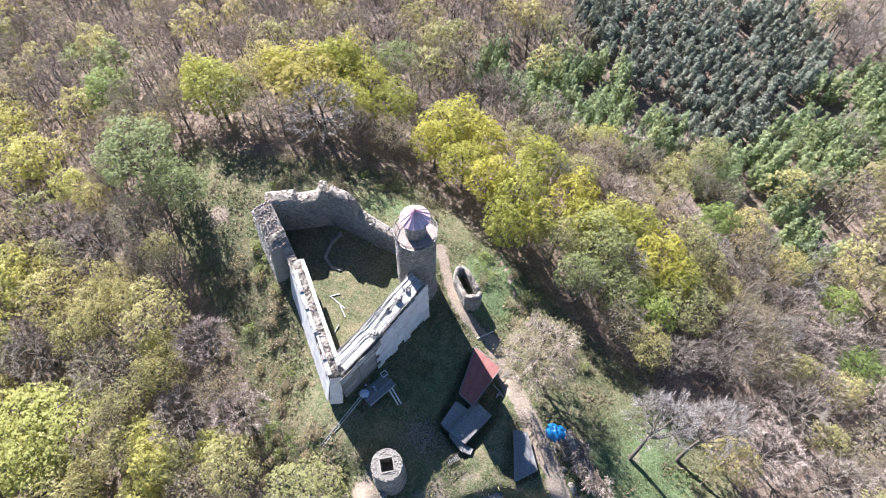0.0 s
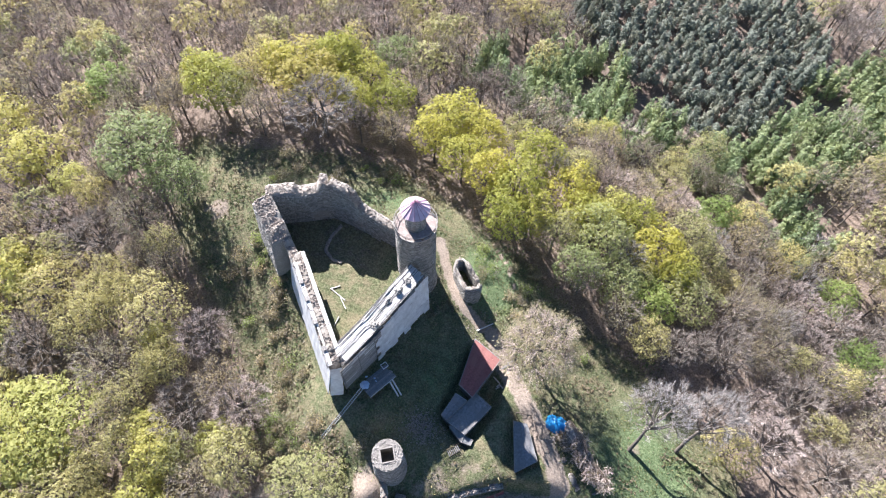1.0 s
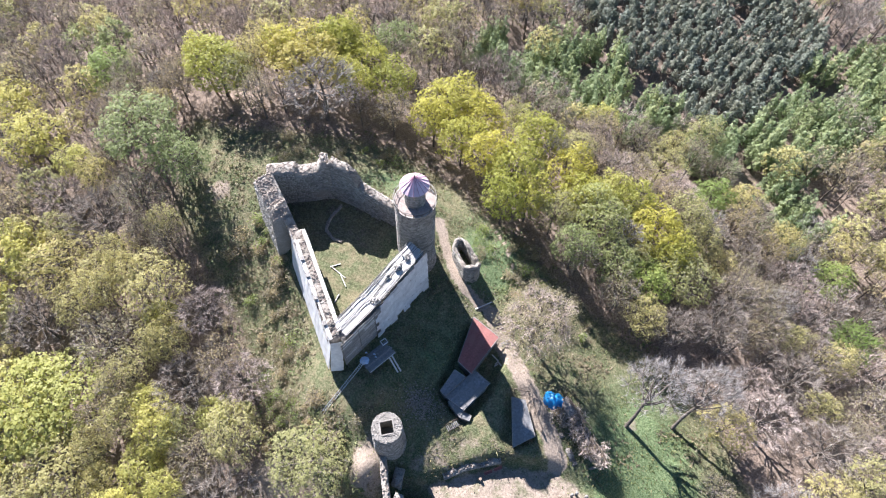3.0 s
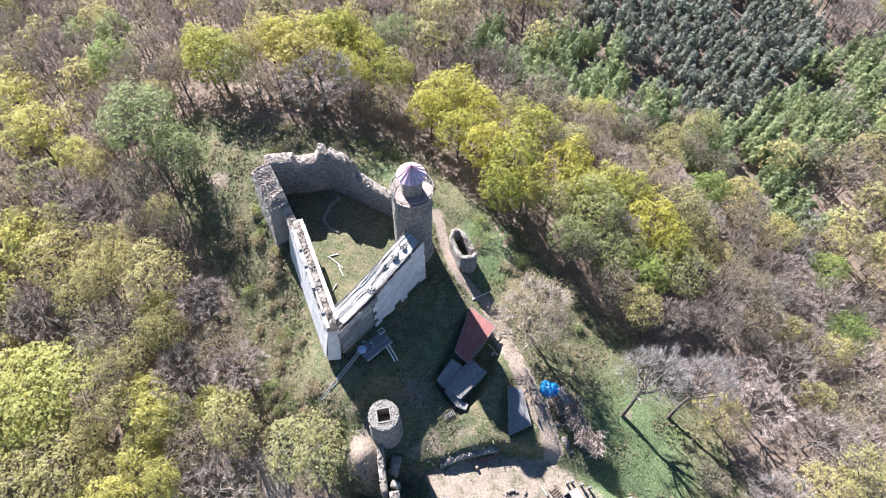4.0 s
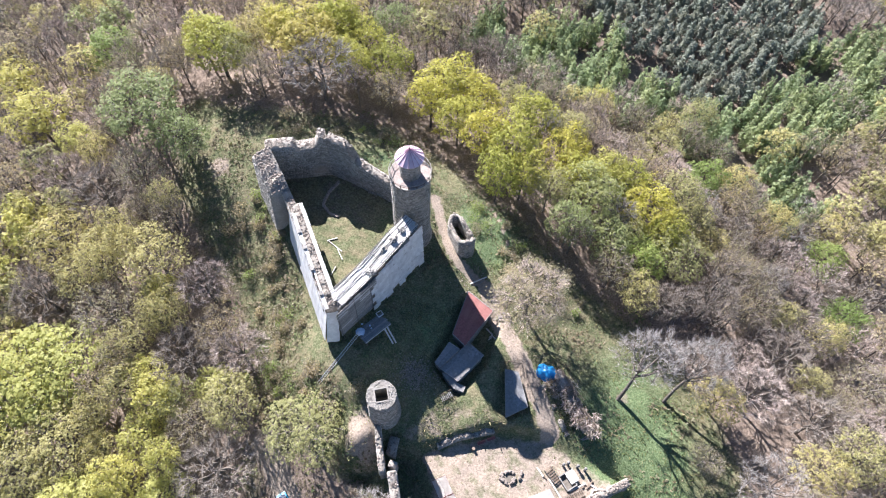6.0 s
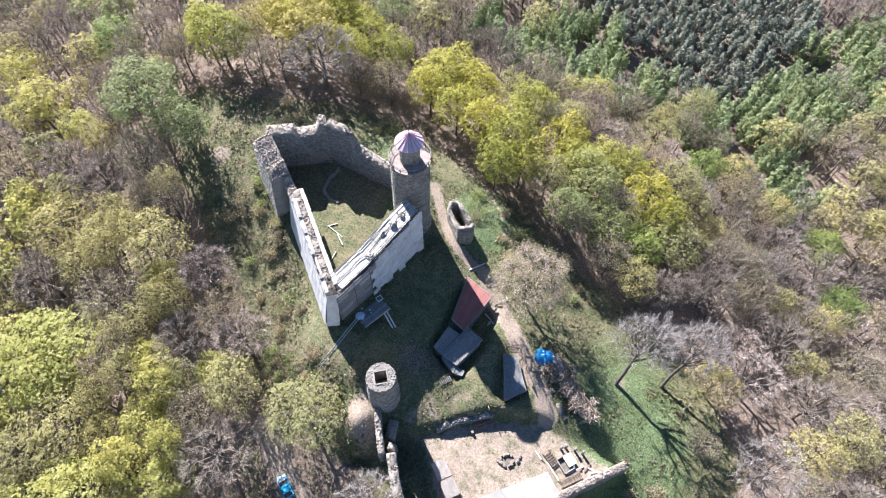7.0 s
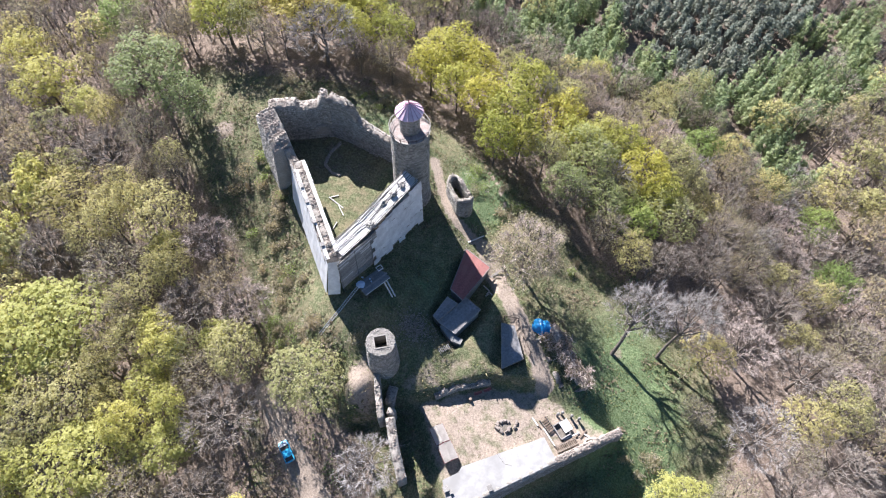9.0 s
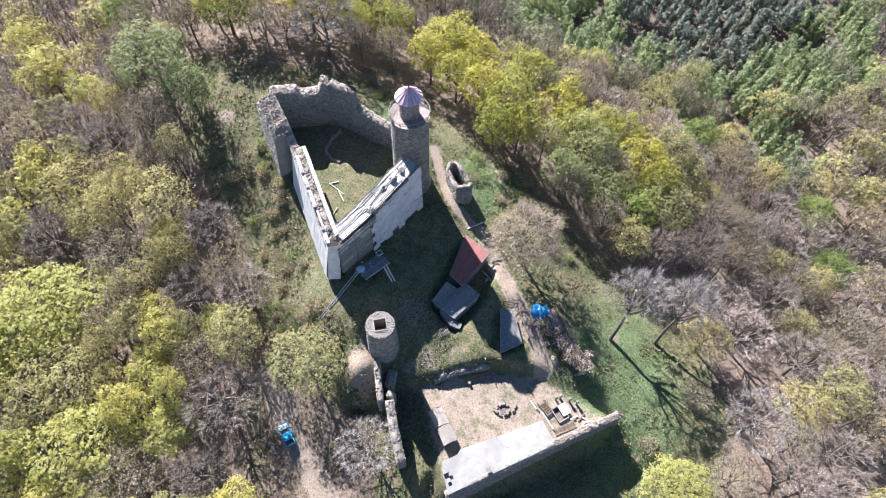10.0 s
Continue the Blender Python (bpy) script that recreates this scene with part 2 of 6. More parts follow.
BOX_QUADS = np.array([(0, 1, 2, 3), (4, 5, 6, 7), (0, 1, 5, 4), (1, 2, 6, 5), (2, 3, 7, 6), (3, 0, 4, 7)])


def scatter_flakes(rng, centres, radius, n, size, slim=0.0, flat=0.35, fan=None):
    """n small triangles round the centres: leaves, or with slim long slivers (twigs)."""
    k = rng.integers(0, len(centres), n)
    d = rng.normal(size=(n, 3))
    d /= np.linalg.norm(d, axis=1, keepdims=True)
    p = centres[k] + d * (radius * rng.uniform(0.15, 1, (n, 1)) ** 0.5) * (1, 1, 0.8)
    a = rng.normal(size=(n, 3)) + d * 0.6
    a[:, 2] *= 1 - flat
    if fan is not None:
        out = p - np.asarray(fan)
        a = out / np.linalg.norm(out, axis=1, keepdims=True) + rng.normal(0, 0.5, (n, 3)) + (0, 0, 0.15)
    a /= np.linalg.norm(a, axis=1, keepdims=True)
    b = np.cross(a, rng.normal(size=(n, 3)))
    b /= np.linalg.norm(b, axis=1, keepdims=True)
    s = size * rng.uniform(0.6, 1.35, (n, 1))
    w = s * (slim if slim else 0.85)
    v = np.stack([p - a * s * 0.5 - b * w * 0.5, p - a * s * 0.5 + b * w * 0.5, p + a * s * 0.6], 1).reshape(-1, 3)
    return v, np.arange(n * 3).reshape(-1, 3)


# ---------------------------------------------------------------- the lie of the land
HILLS = (
    (-16, 52, 14, 10.43), (-28, 78, 18, 7.74), (-48, 72, 18, 4.34), (0, 60, 14, 4.43), (12, 40, 14, 8.05),
    (-2, 22, 12, 3.88), (14, 10, 12, 5.39), (-14, 26, 10, 9.65), (26, 20, 14, 4.84), (-45, 45, 18, 4.93),
    (30, -5, 14, -3.25), (0, -8, 16, 5.55), (-30, 10, 16, 4.01), (40, 30, 18, 1.47), (20, 75, 20, 7.43),
    (-70, 90, 30, 7.31), (-30, 115, 30, 7.73), (50, 60, 25, 4.23), (60, 0, 25, 9.64),
)
YARD = ((-31.5, 61.5), (-20.5, 63.5), (-7, 57.5), (-4.5, 49), (-15.6, 32.2), (-18.4, 33.2), (-25.8, 50))
BAILEY = ((-1.0, 12.6), (12.2, 16.6), (22, 15.5), (29, 11.5), (34.5, 8.4), (22, 2.6), (5.5, -5.4), (3.4, -0.5))


def inside(poly, x, y):
    """How far each place lies inside a polygon (minus: outside), in metres."""
    x, y = np.asarray(x, float), np.asarray(y, float)
    d, inn = np.full(x.shape, 1e9), np.zeros(x.shape, bool)
    for (ax, ay), (bx, by) in zip(poly, poly[1:] + poly[:1]):
        t = np.clip(((x - ax) * (bx - ax) + (y - ay) * (by - ay)) / ((bx - ax) ** 2 + (by - ay) ** 2), 0, 1)
        d = np.minimum(d, np.hypot(x - ax - t * (bx - ax), y - ay - t * (by - ay)))
        inn ^= ((ay > y) != (by > y)) & (x < (bx - ax) * (y - ay) / (by - ay + 1e-12) + ax)
    return np.where(inn, d, -d)


def along(path, x, y):
    """The distance of each place from a polyline."""
    d = np.full(np.shape(x), 1e9)
    for (ax, ay), (bx, by) in zip(path, path[1:]):
        t = np.clip(((x - ax) * (bx - ax) + (y - ay) * (by - ay)) / ((bx - ax) ** 2 + (by - ay) ** 2), 0, 1)
        d = np.minimum(d, np.hypot(x - ax - t * (bx - ax), y - ay - t * (by - ay)))
    return d


def ease(v, a, b):
    t = np.clip((np.asarray(v, float) - a) / (b - a), 0, 1)
    return t * t * (3 - 2 * t)


def land(x, y):
    x, y = np.asarray(x, float), np.asarray(y, float)
    z = -8.81 - 3.93 * np.tanh(x / 120) + 7.27 * np.tanh((y - 50) / 120)
    for a, b, s, h in HILLS:
        z = z + h * np.exp(-((x - a) ** 2 + (y - b) ** 2) / (2 * s * s))
    for k, (a, b, c, d) in enumerate(((0.31, 0.17, 0.9, 0.12), (-0.23, 0.38, 2.1, 0.10), (0.71, -0.52, 4.0, 0.05), (0.43, 0.83, 5.2, 0.05), (1.3, 0.6, 1.0, 0.025), (-0.9, 1.4, 3.0, 0.025))):
        z = z + d * np.sin(a * x + b * y + c + 1.7 * np.sin(0.13 * x - 0.11 * y + k))
    w = ease(inside(YARD, x, y), -2.0, 0.5)
    z = z * (1 - w) + (13.9 + 0.08 * np.sin(x * 0.9) * np.sin(y * 0.8) + 0.04 * np.sin(x * 2.1 + y)) * w
    w = ease(inside(BAILEY, x, y), -1.5, 0.6)
    z = z * (1 - w) + (0.2 + 0.04 * np.sin(x) * np.sin(y * 1.2)) * w
    w = ease(inside(((0.2, 27.2), (3.2, 33.5), (6.5, 40), (11.4, 36.6), (12.2, 33.5), (10.2, 28), (5.2, 22)), x, y), -1.0, 0.8)
    z = z - 1.9 * w
    w = ease(inside(((13.6, 28.5), (16.6, 28), (18.2, 20.5), (14, 18), (12, 19.8)), x, y), -1.0, 0.8)
    z = z - 1.2 * w
    # the ditch south of the bailey wall, and the way in beside the gate wall
    w = ease(inside(((5.5, -6.4), (22.5, 1.4), (36, 7.4), (41, 1), (26, -12), (8, -18)), x, y), -2.0, 2.0)
    z = z * (1 - w) + np.minimum(z, -7.5) * w
    w = ease(inside(((-5.6, 12.5), (-0.8, 12), (2.2, 4.5), (3.2, -1.0), (0.5, -5), (-3.0, 2.5), (-5.8, 9.5)), x, y), -0.6, 1.0)
    z = z * (1 - w) + (-1.2) * w
    z = z + 3.5 * np.exp(-((x + 11.2) ** 2 + (y - 13.4) ** 2) / 12.0) - 3.8 * np.exp(-((x + 10.8) ** 2 / 6.0 + (y - 8.4) ** 2 / 1.6))
    return z


def land_at(x, y):
    return float(land(np.array([x]), np.array([y]))[0])


# ---------------------------------------------------------------- ground
PATHS = (
    (((-0.6, 60.5), (1.2, 54.0), (3.0, 49.0), (5.4, 46.2), (10.2, 42.0)), 1.15),
    (((10.2, 42.0), (12.7, 36.5), (15.5, 31.5), (17.5, 27.5), (20.5, 21.0), (22.0, 16.5)), 1.9),
    (((10.5, 62.0), (13.4, 57.0), (14.3, 53.0), (13.8, 50.5)), 0.3),
    (((-29.0, 14.0), (-26.0, 9.0), (-22.5, 3.0), (-17.0, -4.0), (-12.0, -12.0)), 2.6),
)
CLEARING = (
    (-55, 84), (-46, 80), (-36, 79), (-26, 79), (-12, 80), (-2, 74), (6, 66), (15, 60), (22, 53), (30, 46), (38, 41), (46, 33),
    (52, 24), (56, 12), (52, -2), (44, -14), (20, -20), (-4, -14), (-14, -14), (-24, -9), (-29, 0), (-31, 10), (-28, 20), (-33, 30), (-38, 40),
    (-47, 52), (-54, 62), (-56, 74),
)


def axis(lo, hi, step, far):
    mid = np.arange(lo, hi + step / 2, step)
    out, d = [], step
    while not out or out[-1] < far:
        d *= 1.45
        out.append((out[-1] if out else 0) + d)
    out = np.array(out)
    return np.concatenate([lo - out[::-1], mid, hi + out])


def build_ground():
    xs, ys = axis(-80, 85, 0.8, 2500), axis(-25, 100, 0.8, 2500)
    gx, gy = np.meshgrid(xs, ys)
    gz = land(gx, gy)
    n, k = gx.shape
    i = np.arange(n * k).reshape(n, k)
    q = np.stack([i[:-1, :-1], i[:-1, 1:], i[1:, 1:], i[1:, :-1]], -1).reshape(-1, 4)
    me = mesh_np("ground", np.stack([gx, gy, gz], -1).reshape(-1, 3), quad_tris(q), [GROUND])
    me.polygons.foreach_set("use_smooth", [True] * len(me.polygons))
    clear = ease(inside(CLEARING, gx, gy), -4, 3)
    grass = 0.12 + 0.68 * clear
    grass += 0.25 * np.exp(-((gx - 45) ** 2 + (gy - 14) ** 2) / 200)
    grass -= 0.2 * ease(inside(((-30, 61), (-20, 63), (-8, 57), (-12, 50), (-20, 52), (-26, 50)), gx, gy), -1, 1)
    lush = 0.95 * np.exp(-((gx - 37) ** 2 / 160 + (gy - 14) ** 2 / 420)) + 0.5 * np.exp(-((gx - 12) ** 2 / 30 + (gy - 54) ** 2 / 60)) + 0.45 * np.exp(-((gx - 0) ** 2 + (gy - 33) ** 2) / 90) + 0.6 * np.exp(-((gx + 11) ** 2 / 120 + (gy - 69) ** 2 / 30)) + 0.5 * np.exp(-((gx - 8) ** 2 / 60 + (gy - 55) ** 2 / 200)) + 0.35 * np.exp(-((gx + 33) ** 2 / 60 + (gy - 42) ** 2 / 300))
    grass -= 0.6 * ease(inside(((-30, 12), (-20, 12), (-8, 4), (-6, -14), (-24, -12)), gx, gy), -2, 2)
    dirt = np.zeros_like(gx)
    for line, wide in PATHS:
        dirt = np.maximum(dirt, 1.0 - ease(along(line, gx, gy), wide * 0.5, wide * 1.25))
    dirt = np.maximum(dirt, 0.62 * ease(inside(BAILEY, gx, gy), -0.5, 1.0))
    dirt = np.maximum(dirt, 0.75 * np.exp(-((gx + 45.5) ** 2 / 10 + (gy - 65.5) ** 2 / 8)))
    dirt = np.maximum(dirt, 1.1 * np.exp(-((gx + 10.6) ** 2 / 8 + (gy - 14.0) ** 2 / 24)))
    dirt = np.maximum(dirt, 0.8 * np.exp(-((gx + 12.0) ** 2 / 8 + (gy - 7.2) ** 2 / 1.5)))
    dirt = np.maximum(dirt, 0.7 * np.exp(-((gx - 36) ** 2 + (gy - 24.2) ** 2) / 2.5))
    dirt = np.maximum(dirt, 0.38 * ease(inside(((-12, 17), (2, 21), (14, 20), (12, 16.6), (-1, 12.6)), gx, gy), -1.0, 1.5))
    cover = np.stack([np.clip(grass, 0, 1), dirt, np.clip(lush, 0, 1), 1 + 0 * gx], -1).reshape(-1, 4)
    a = me.attributes.new("cover", "FLOAT_COLOR", "POINT")
    a.data.foreach_set("color", cover.astype(np.float32).ravel())
    tagged(new("ground", me), "spring hilltop turf and leaf litter with worn earth paths", "ground", kind="structure")


build_ground()
# ---------------------------------------------------------------- masonry
def blocks_on(place, length, height_at, rng, course=(0.20, 0.36), wide=(0.26, 0.66), proud=0.06, low=0.0):
    """Uneven stones laid in courses over a face. place(u, v) gives a point of the face and its outward normal."""
    verts, quads = [], []
    v = low
    top = max(height_at(u) for u in np.linspace(0, length, 40))
    while v < top:
        h = rng.uniform(*course)
        u = -rng.uniform(0, wide[0])
        while u < length:
            w = rng.uniform(*wide)
            a, b = max(u + 0.02, 0), min(u + w - 0.02, length)
            u += w
            if b - a < 0.15 or v + h * 0.6 > height_at((a + b) / 2) or rng.random() < 0.04:
                continue
            out = proud * rng.uniform(0.25, 1.3)
            ring = [(a, v + 0.02), (b, v + 0.02), (b, v + h - 0.02), (a, v + h - 0.02)]
            base = len(verts)
            for k in range(2):
                for cu, cv in ring:
                    p, n = place(cu + rng.uniform(-0.03, 0.03) * k, cv + rng.uniform(-0.03, 0.03) * k)
                    verts.append(p + n * (out * rng.uniform(0.7, 1.2) if k else -0.05))
            quads += [tuple(base + i for i in f) for f in BOX_QUADS[1:]]
        v += h
    return np.array(verts), quad_tris(quads)


def rubble_on(points, rng, size=(0.14, 0.36)):
    """Loose stones at the given places."""
    verts, quads = [], []
    cube = np.array([(-1, -1, -1), (1, -1, -1), (1, 1, -1), (-1, 1, -1), (-1, -1, 1), (1, -1, 1), (1, 1, 1), (-1, 1, 1)]) / 2
    for p in points:
        s = rng.uniform(*size) * np.array([rng.uniform(0.7, 1.5), rng.uniform(0.7, 1.2), rng.uniform(0.5, 0.9)])
        turn = np.array(Euler((rng.uniform(-0.4, 0.4), rng.uniform(-0.4, 0.4), rng.uniform(0, 6.3))).to_matrix())
        base = len(verts)
        for c in cube * rng.uniform(0.75, 1.1, (8, 1)):
            verts.append(turn @ (c * s) + p)
        quads += [tuple(base + i for i in f) for f in BOX_QUADS]
    return np.array(verts), quad_tris(quads)


def walls(name, line, thick, tops, foot, label, seed, batter=(0.0, 0.0), ragged=0.25, inner=True, outer=True, rubble=True, kind="structure", category="wall", slope=0.0, loose_from=0.0):
    """A ruined wall along a polyline; the left side of the line is its inner face. tops: (metres along, height) pairs."""
    rng = np.random.default_rng(seed)
    line = [np.array(p, float) for p in line]
    seg = [np.linalg.norm(b - a) for a, b in zip(line, line[1:])]
    total = sum(seg)
    cum = np.concatenate([[0], np.cumsum(seg)])

    def at(u):
        u = min(max(u, 0), total)
        k = min(int(np.searchsorted(cum, u, "right")) - 1, len(seg) - 1)
        d = (line[k + 1] - line[k]) / seg[k]
        return line[k] + d * (u - cum[k]), np.array([-d[1], d[0]])

    tu, tz = zip(*tops)
    wob = rng.uniform(-1, 1, 400)

    def top(u):
        k = u / 0.7
        return float(np.interp(u, tu, tz)) + ragged * (wob[int(k) % 400] * (1 - k % 1) + wob[(int(k) + 1) % 400] * (k % 1))

    n = max(2, int(total / 0.5))
    us = np.unique(np.concatenate([np.linspace(0, total, n), cum]))
    verts, quads = [], []
    for u in us:
        p, left = at(u)
        z1 = top(u)
        for side, lean in ((0.0, batter[0]), (-thick, batter[1])):
            foot_xy = p + left * (side + (lean if side == 0 else -lean))
            verts.append((*foot_xy, foot))
            verts.append((*(p + left * side), z1 - (slope if side else 0) + rng.uniform(-0.1, 0.1)))
        mid = p - left * thick / 2
        verts.append((*mid, z1 - slope * 0.35 + rng.uniform(0.0, 0.3)))
    for i in range(len(us) - 1):
        a, b = i * 5, i * 5 + 5
        quads += [(a, b, b + 1, a + 1), (a + 1, b + 1, b + 4, a + 4), (a + 4, b + 4, b + 3, a + 3), (a + 3, b + 3, b + 2, a + 2)]
    e = (len(us) - 1) * 5
    tris = np.concatenate([quad_tris(quads), [(0, 1, 4), (0, 4, 3), (0, 3, 2), (e, e + 4, e + 1), (e, e + 3, e + 4), (e, e + 2, e + 3)]])
    me = mesh_np(name, verts, tris, [MORTAR])
    ob = tagged(new(name, me), label, category, kind=kind)

    def side_face(side, lean):
        def place(u, v):
            p, left = at(u)
            t = (v - foot) / max(top(u) - foot, 0.1)
            shift = side + (lean * (1 - t) if side == 0 else -lean * (1 - t))
            return np.array((*(p + left * shift), v)), np.array((*(left if side == 0 else -left), 0.0))
        return place

    for on, side, lean in ((inner, 0.0, batter[0]), (outer, -thick, batter[1])):
        if on:
            v, t = blocks_on(side_face(side, lean), total, lambda u, cut=(slope if side else 0.0): top(u) - cut - 0.02, rng, low=foot)
            part_np("stonework", v, t, [STONE], ob, "uneven grey rubble stonework", "stuff")
    if rubble:
        pts = []
        for _ in range(int(total * thick * 13)):
            u, s = rng.uniform(loose_from, total), rng.uniform(0.05, 0.95)
            p, left = at(u)
            pts.append(np.array((*(p - left * thick * s), top(u) - slope * s * s + 0.03 + 0.13 * (1 - abs(2 * s - 1)))))
        v, t = rubble_on(pts, rng, (0.10, 0.26))
        part_np("coping_rubble", v, t, [RUBBLE], ob, "sunlit broken stones along the wall top", "stuff")
    return ob, at, top


# the upper ward
walls("wall_north", ((-21.0, 62.0), (-32.0, 59.9)), 2.6, ((0, 24.4), (1.2, 24.8), (1.8, 22.3), (5.6, 21.8), (6.2, 23.1), (11.2, 22.9)), 9.5,
      "ruined grey stone curtain wall with a broken crest and a blind arch", 3, ragged=0.14)
walls("wall_northeast", ((-8.3, 55.8), (-12.4, 57.9), (-15.7, 59.5), (-17.6, 60.6), (-21.0, 62.0)), 1.7,
      ((0, 19.3), (4.6, 19.9), (8.3, 21.0), (9.6, 23.0), (10.6, 24.2), (14.0, 24.6)), 8.6, "stepped ruin of a stone curtain wall running to the tower", 4, ragged=0.14)
walls("wall_northwest", ((-31.3, 60.7), (-28.1, 55.5), (-27.0, 53.6)), 3.5, ((0, 23.0), (2.5, 22.6), (5, 21.9), (7, 21.3), (8.3, 20.6)), 7.0,
      "thick weathered stone wall stump at the ward corner", 5, batter=(0.0, 1.3), ragged=0.2, slope=0.9)
walls("wall_northwest_breach", ((-27.0, 53.6), (-25.2, 50.6)), 1.5, ((0, 20.3), (1.2, 19.4), (3.5, 18.9)), 7.0,
      "broken end of the stone ward wall", 15, ragged=0.2)
walls("wall_west", ((-24.9, 51.3), (-21.0, 43.5), (-16.9, 34.6), (-15.6, 31.6)), 2.3, ((0, 19.0), (9, 18.9), (18, 18.4), (24, 18.0)), 5.5,
      "stone curtain wall under repair with a rubble-filled top", 6, ragged=0.15, outer=False)
walls("wall_south", ((-16.9, 32.5), (-5.0, 47.2)), 2.6, ((0, 17.8), (9, 18.2), (13, 19.4), (19, 21.0)), 7.0,
      "stone curtain wall wrapped in white sheeting and scaffold boards", 7, ragged=0.1, outer=False)
# ---------------------------------------------------------------- round keep
def lathe(bm, rings, seg=48, phase=0.0, cap=True):
    """A body of revolution through (radius, height) rings."""
    loops = [[bm.verts.new((r * math.cos(phase + 2 * math.pi * i / seg), r * math.sin(phase + 2 * math.pi * i / seg), z)) for i in range(seg)] for r, z in rings]
    for a, b in zip(loops, loops[1:]):
        for i in range(seg):
            bm.faces.new((a[i], a[(i + 1) % seg], b[(i + 1) % seg], b[i]))
    if cap:
        bm.faces.new(loops[0][::-1])
        bm.faces.new(loops[-1])


def ring_face(radius_at):
    def place(u, v):
        r = radius_at(v)
        a = u / radius_at(0.5)
        n = np.array((math.cos(a), math.sin(a), 0.0))
        return n * r + np.array((0, 0, v)), n
    return place


def build_keep():
    base = 6.5
    keep = thing("round_tower", pose(-4.6, 52.0, base), "tall round stone keep with a railed gallery and pink cone roof", "tower")
    top = 28.3 - base
    bm = bmesh.new()
    lathe(bm, ((4.25, 0), (3.75, 3.5), (3.42, 6.5), (3.38, top), (3.05, top), (3.05, top - 0.35)))
    part("shaft", bm, MORTAR, keep, smooth=False)
    rng = np.random.default_rng(11)

    def radius(v):
        return float(np.interp(v, (0, 3.5, 6.5, top), (4.25, 3.75, 3.42, 3.38)))
    v, t = blocks_on(ring_face(radius), 2 * math.pi * radius(0.5), lambda u: top, rng, (0.24, 0.36), (0.38, 0.85), 0.06)
    part_np("stonework", v, t, [STONE], keep, "coursed grey rubble stonework", "stuff")
    # gallery floor, laid in wedge boards
    n = 30
    for i in range(n):
        bm = bmesh.new()
        a, b = 2 * math.pi * i / n, 2 * math.pi * (i + 0.965) / n
        ps = [(r * math.cos(q), r * math.sin(q)) for r, q in ((1.6, a), (3.3, a), (3.3, b), (1.6, b))]
        lo = [bm.verts.new((*p, top + 0.0)) for p in ps]
        hi = [bm.verts.new((*p, top + 0.07)) for p in ps]
        bm.faces.new(hi)
        for k in range(4):
            bm.faces.new((lo[k], lo[(k + 1) % 4], hi[(k + 1) % 4], hi[k]))
        part("deck_board", bm, DECK, keep)
    bm = bmesh.new()
    lathe(bm, ((3.36, top - 0.02), (3.62, top - 0.02), (3.62, top + 0.13), (3.36, top + 0.13)), 48, 0.0, False)
    part("gallery_kerb", bm, PALE_STONE, keep, "pale stone kerb round the gallery")
    # railing
    posts = 16
    for i in range(posts):
        q = 2 * math.pi * i / posts
        bm = bmesh.new()
        bar(bm, (3.5 * math.cos(q), 3.5 * math.sin(q), top + 0.1), (3.62 * math.cos(q), 3.62 * math.sin(q), top + 1.15), 0.07)
        part("railing_post", bm, RUST, keep, "brown iron post")
    for z, r, w in ((1.15, 3.62, 0.07), (0.62, 3.56, 0.04)):
        for i in range(posts):
            a, b = 2 * math.pi * i / posts, 2 * math.pi * (i + 1) / posts
            bm = bmesh.new()
            bar(bm, (r * math.cos(a), r * math.sin(a), top + z), (r * math.cos(b), r * math.sin(b), top + z), w)
            part("railing_bar", bm, PALE_STONE if z > 1 else RUST, keep)
    # stair turret and its roof
    t0, t1 = top + 0.05, 32.75 - base
    bm = bmesh.new()
    lathe(bm, ((1.72, t0), (1.72, t1)), 32)
    turret = part("turret", bm, MORTAR, keep)
    v, t = blocks_on(lambda u, v: (np.array((1.72 * math.cos(u / 1.72), 1.72 * math.sin(u / 1.72), v)), np.array((math.cos(u / 1.72), math.sin(u / 1.72), 0.0))),
                     2 * math.pi * 1.72, lambda u: t1 - 0.05, rng, (0.22, 0.32), (0.3, 0.6), 0.05, low=t0)
    part_np("stonework", v, t, [STONE], turret, "grey stones", "stuff")
    n, tip = 16, 34.6 - base
    for i in range(n):
        a, b = 2 * math.pi * i / n, 2 * math.pi * (i + 1) / n
        bm = bmesh.new()
        pts = [(2.46 * math.cos(a), 2.46 * math.sin(a), t1 - 0.12), (2.46 * math.cos(b), 2.46 * math.sin(b), t1 - 0.12), (0.04 * math.cos(b), 0.04 * math.sin(b), tip), (0.04 * math.cos(a), 0.04 * math.sin(a), tip)]
        hi = [bm.verts.new(p) for p in pts]
        lo = [bm.verts.new((p[0] * 0.99, p[1] * 0.99, p[2] - 0.07)) for p in pts]
        bm.faces.new(hi)
        bm.faces.new(lo[::-1])
        for k in range(4):
            bm.faces.new((lo[k], lo[(k + 1) % 4], hi[(k + 1) % 4], hi[k]))
        part("roof_panel", bm, CONE_RED, keep, "faded pink sheet-metal panel")
        bm = bmesh.new()
        beam(bm, (2.49 * math.cos(a), 2.49 * math.sin(a), t1 - 0.1), (0.05 * math.cos(a), 0.05 * math.sin(a), tip + 0.03), 0.06, 0.09)
        part("roof_seam", bm, SEAM_RED, keep, "darker red folded seam")
    bm = bmesh.new()
    lathe(bm, ((0.12, tip - 0.15), (0.10, tip + 0.2), (0.03, tip + 0.75)), 8)
    part("finial", bm, RUST, keep, "dark finial spike")
    return keep


build_keep()
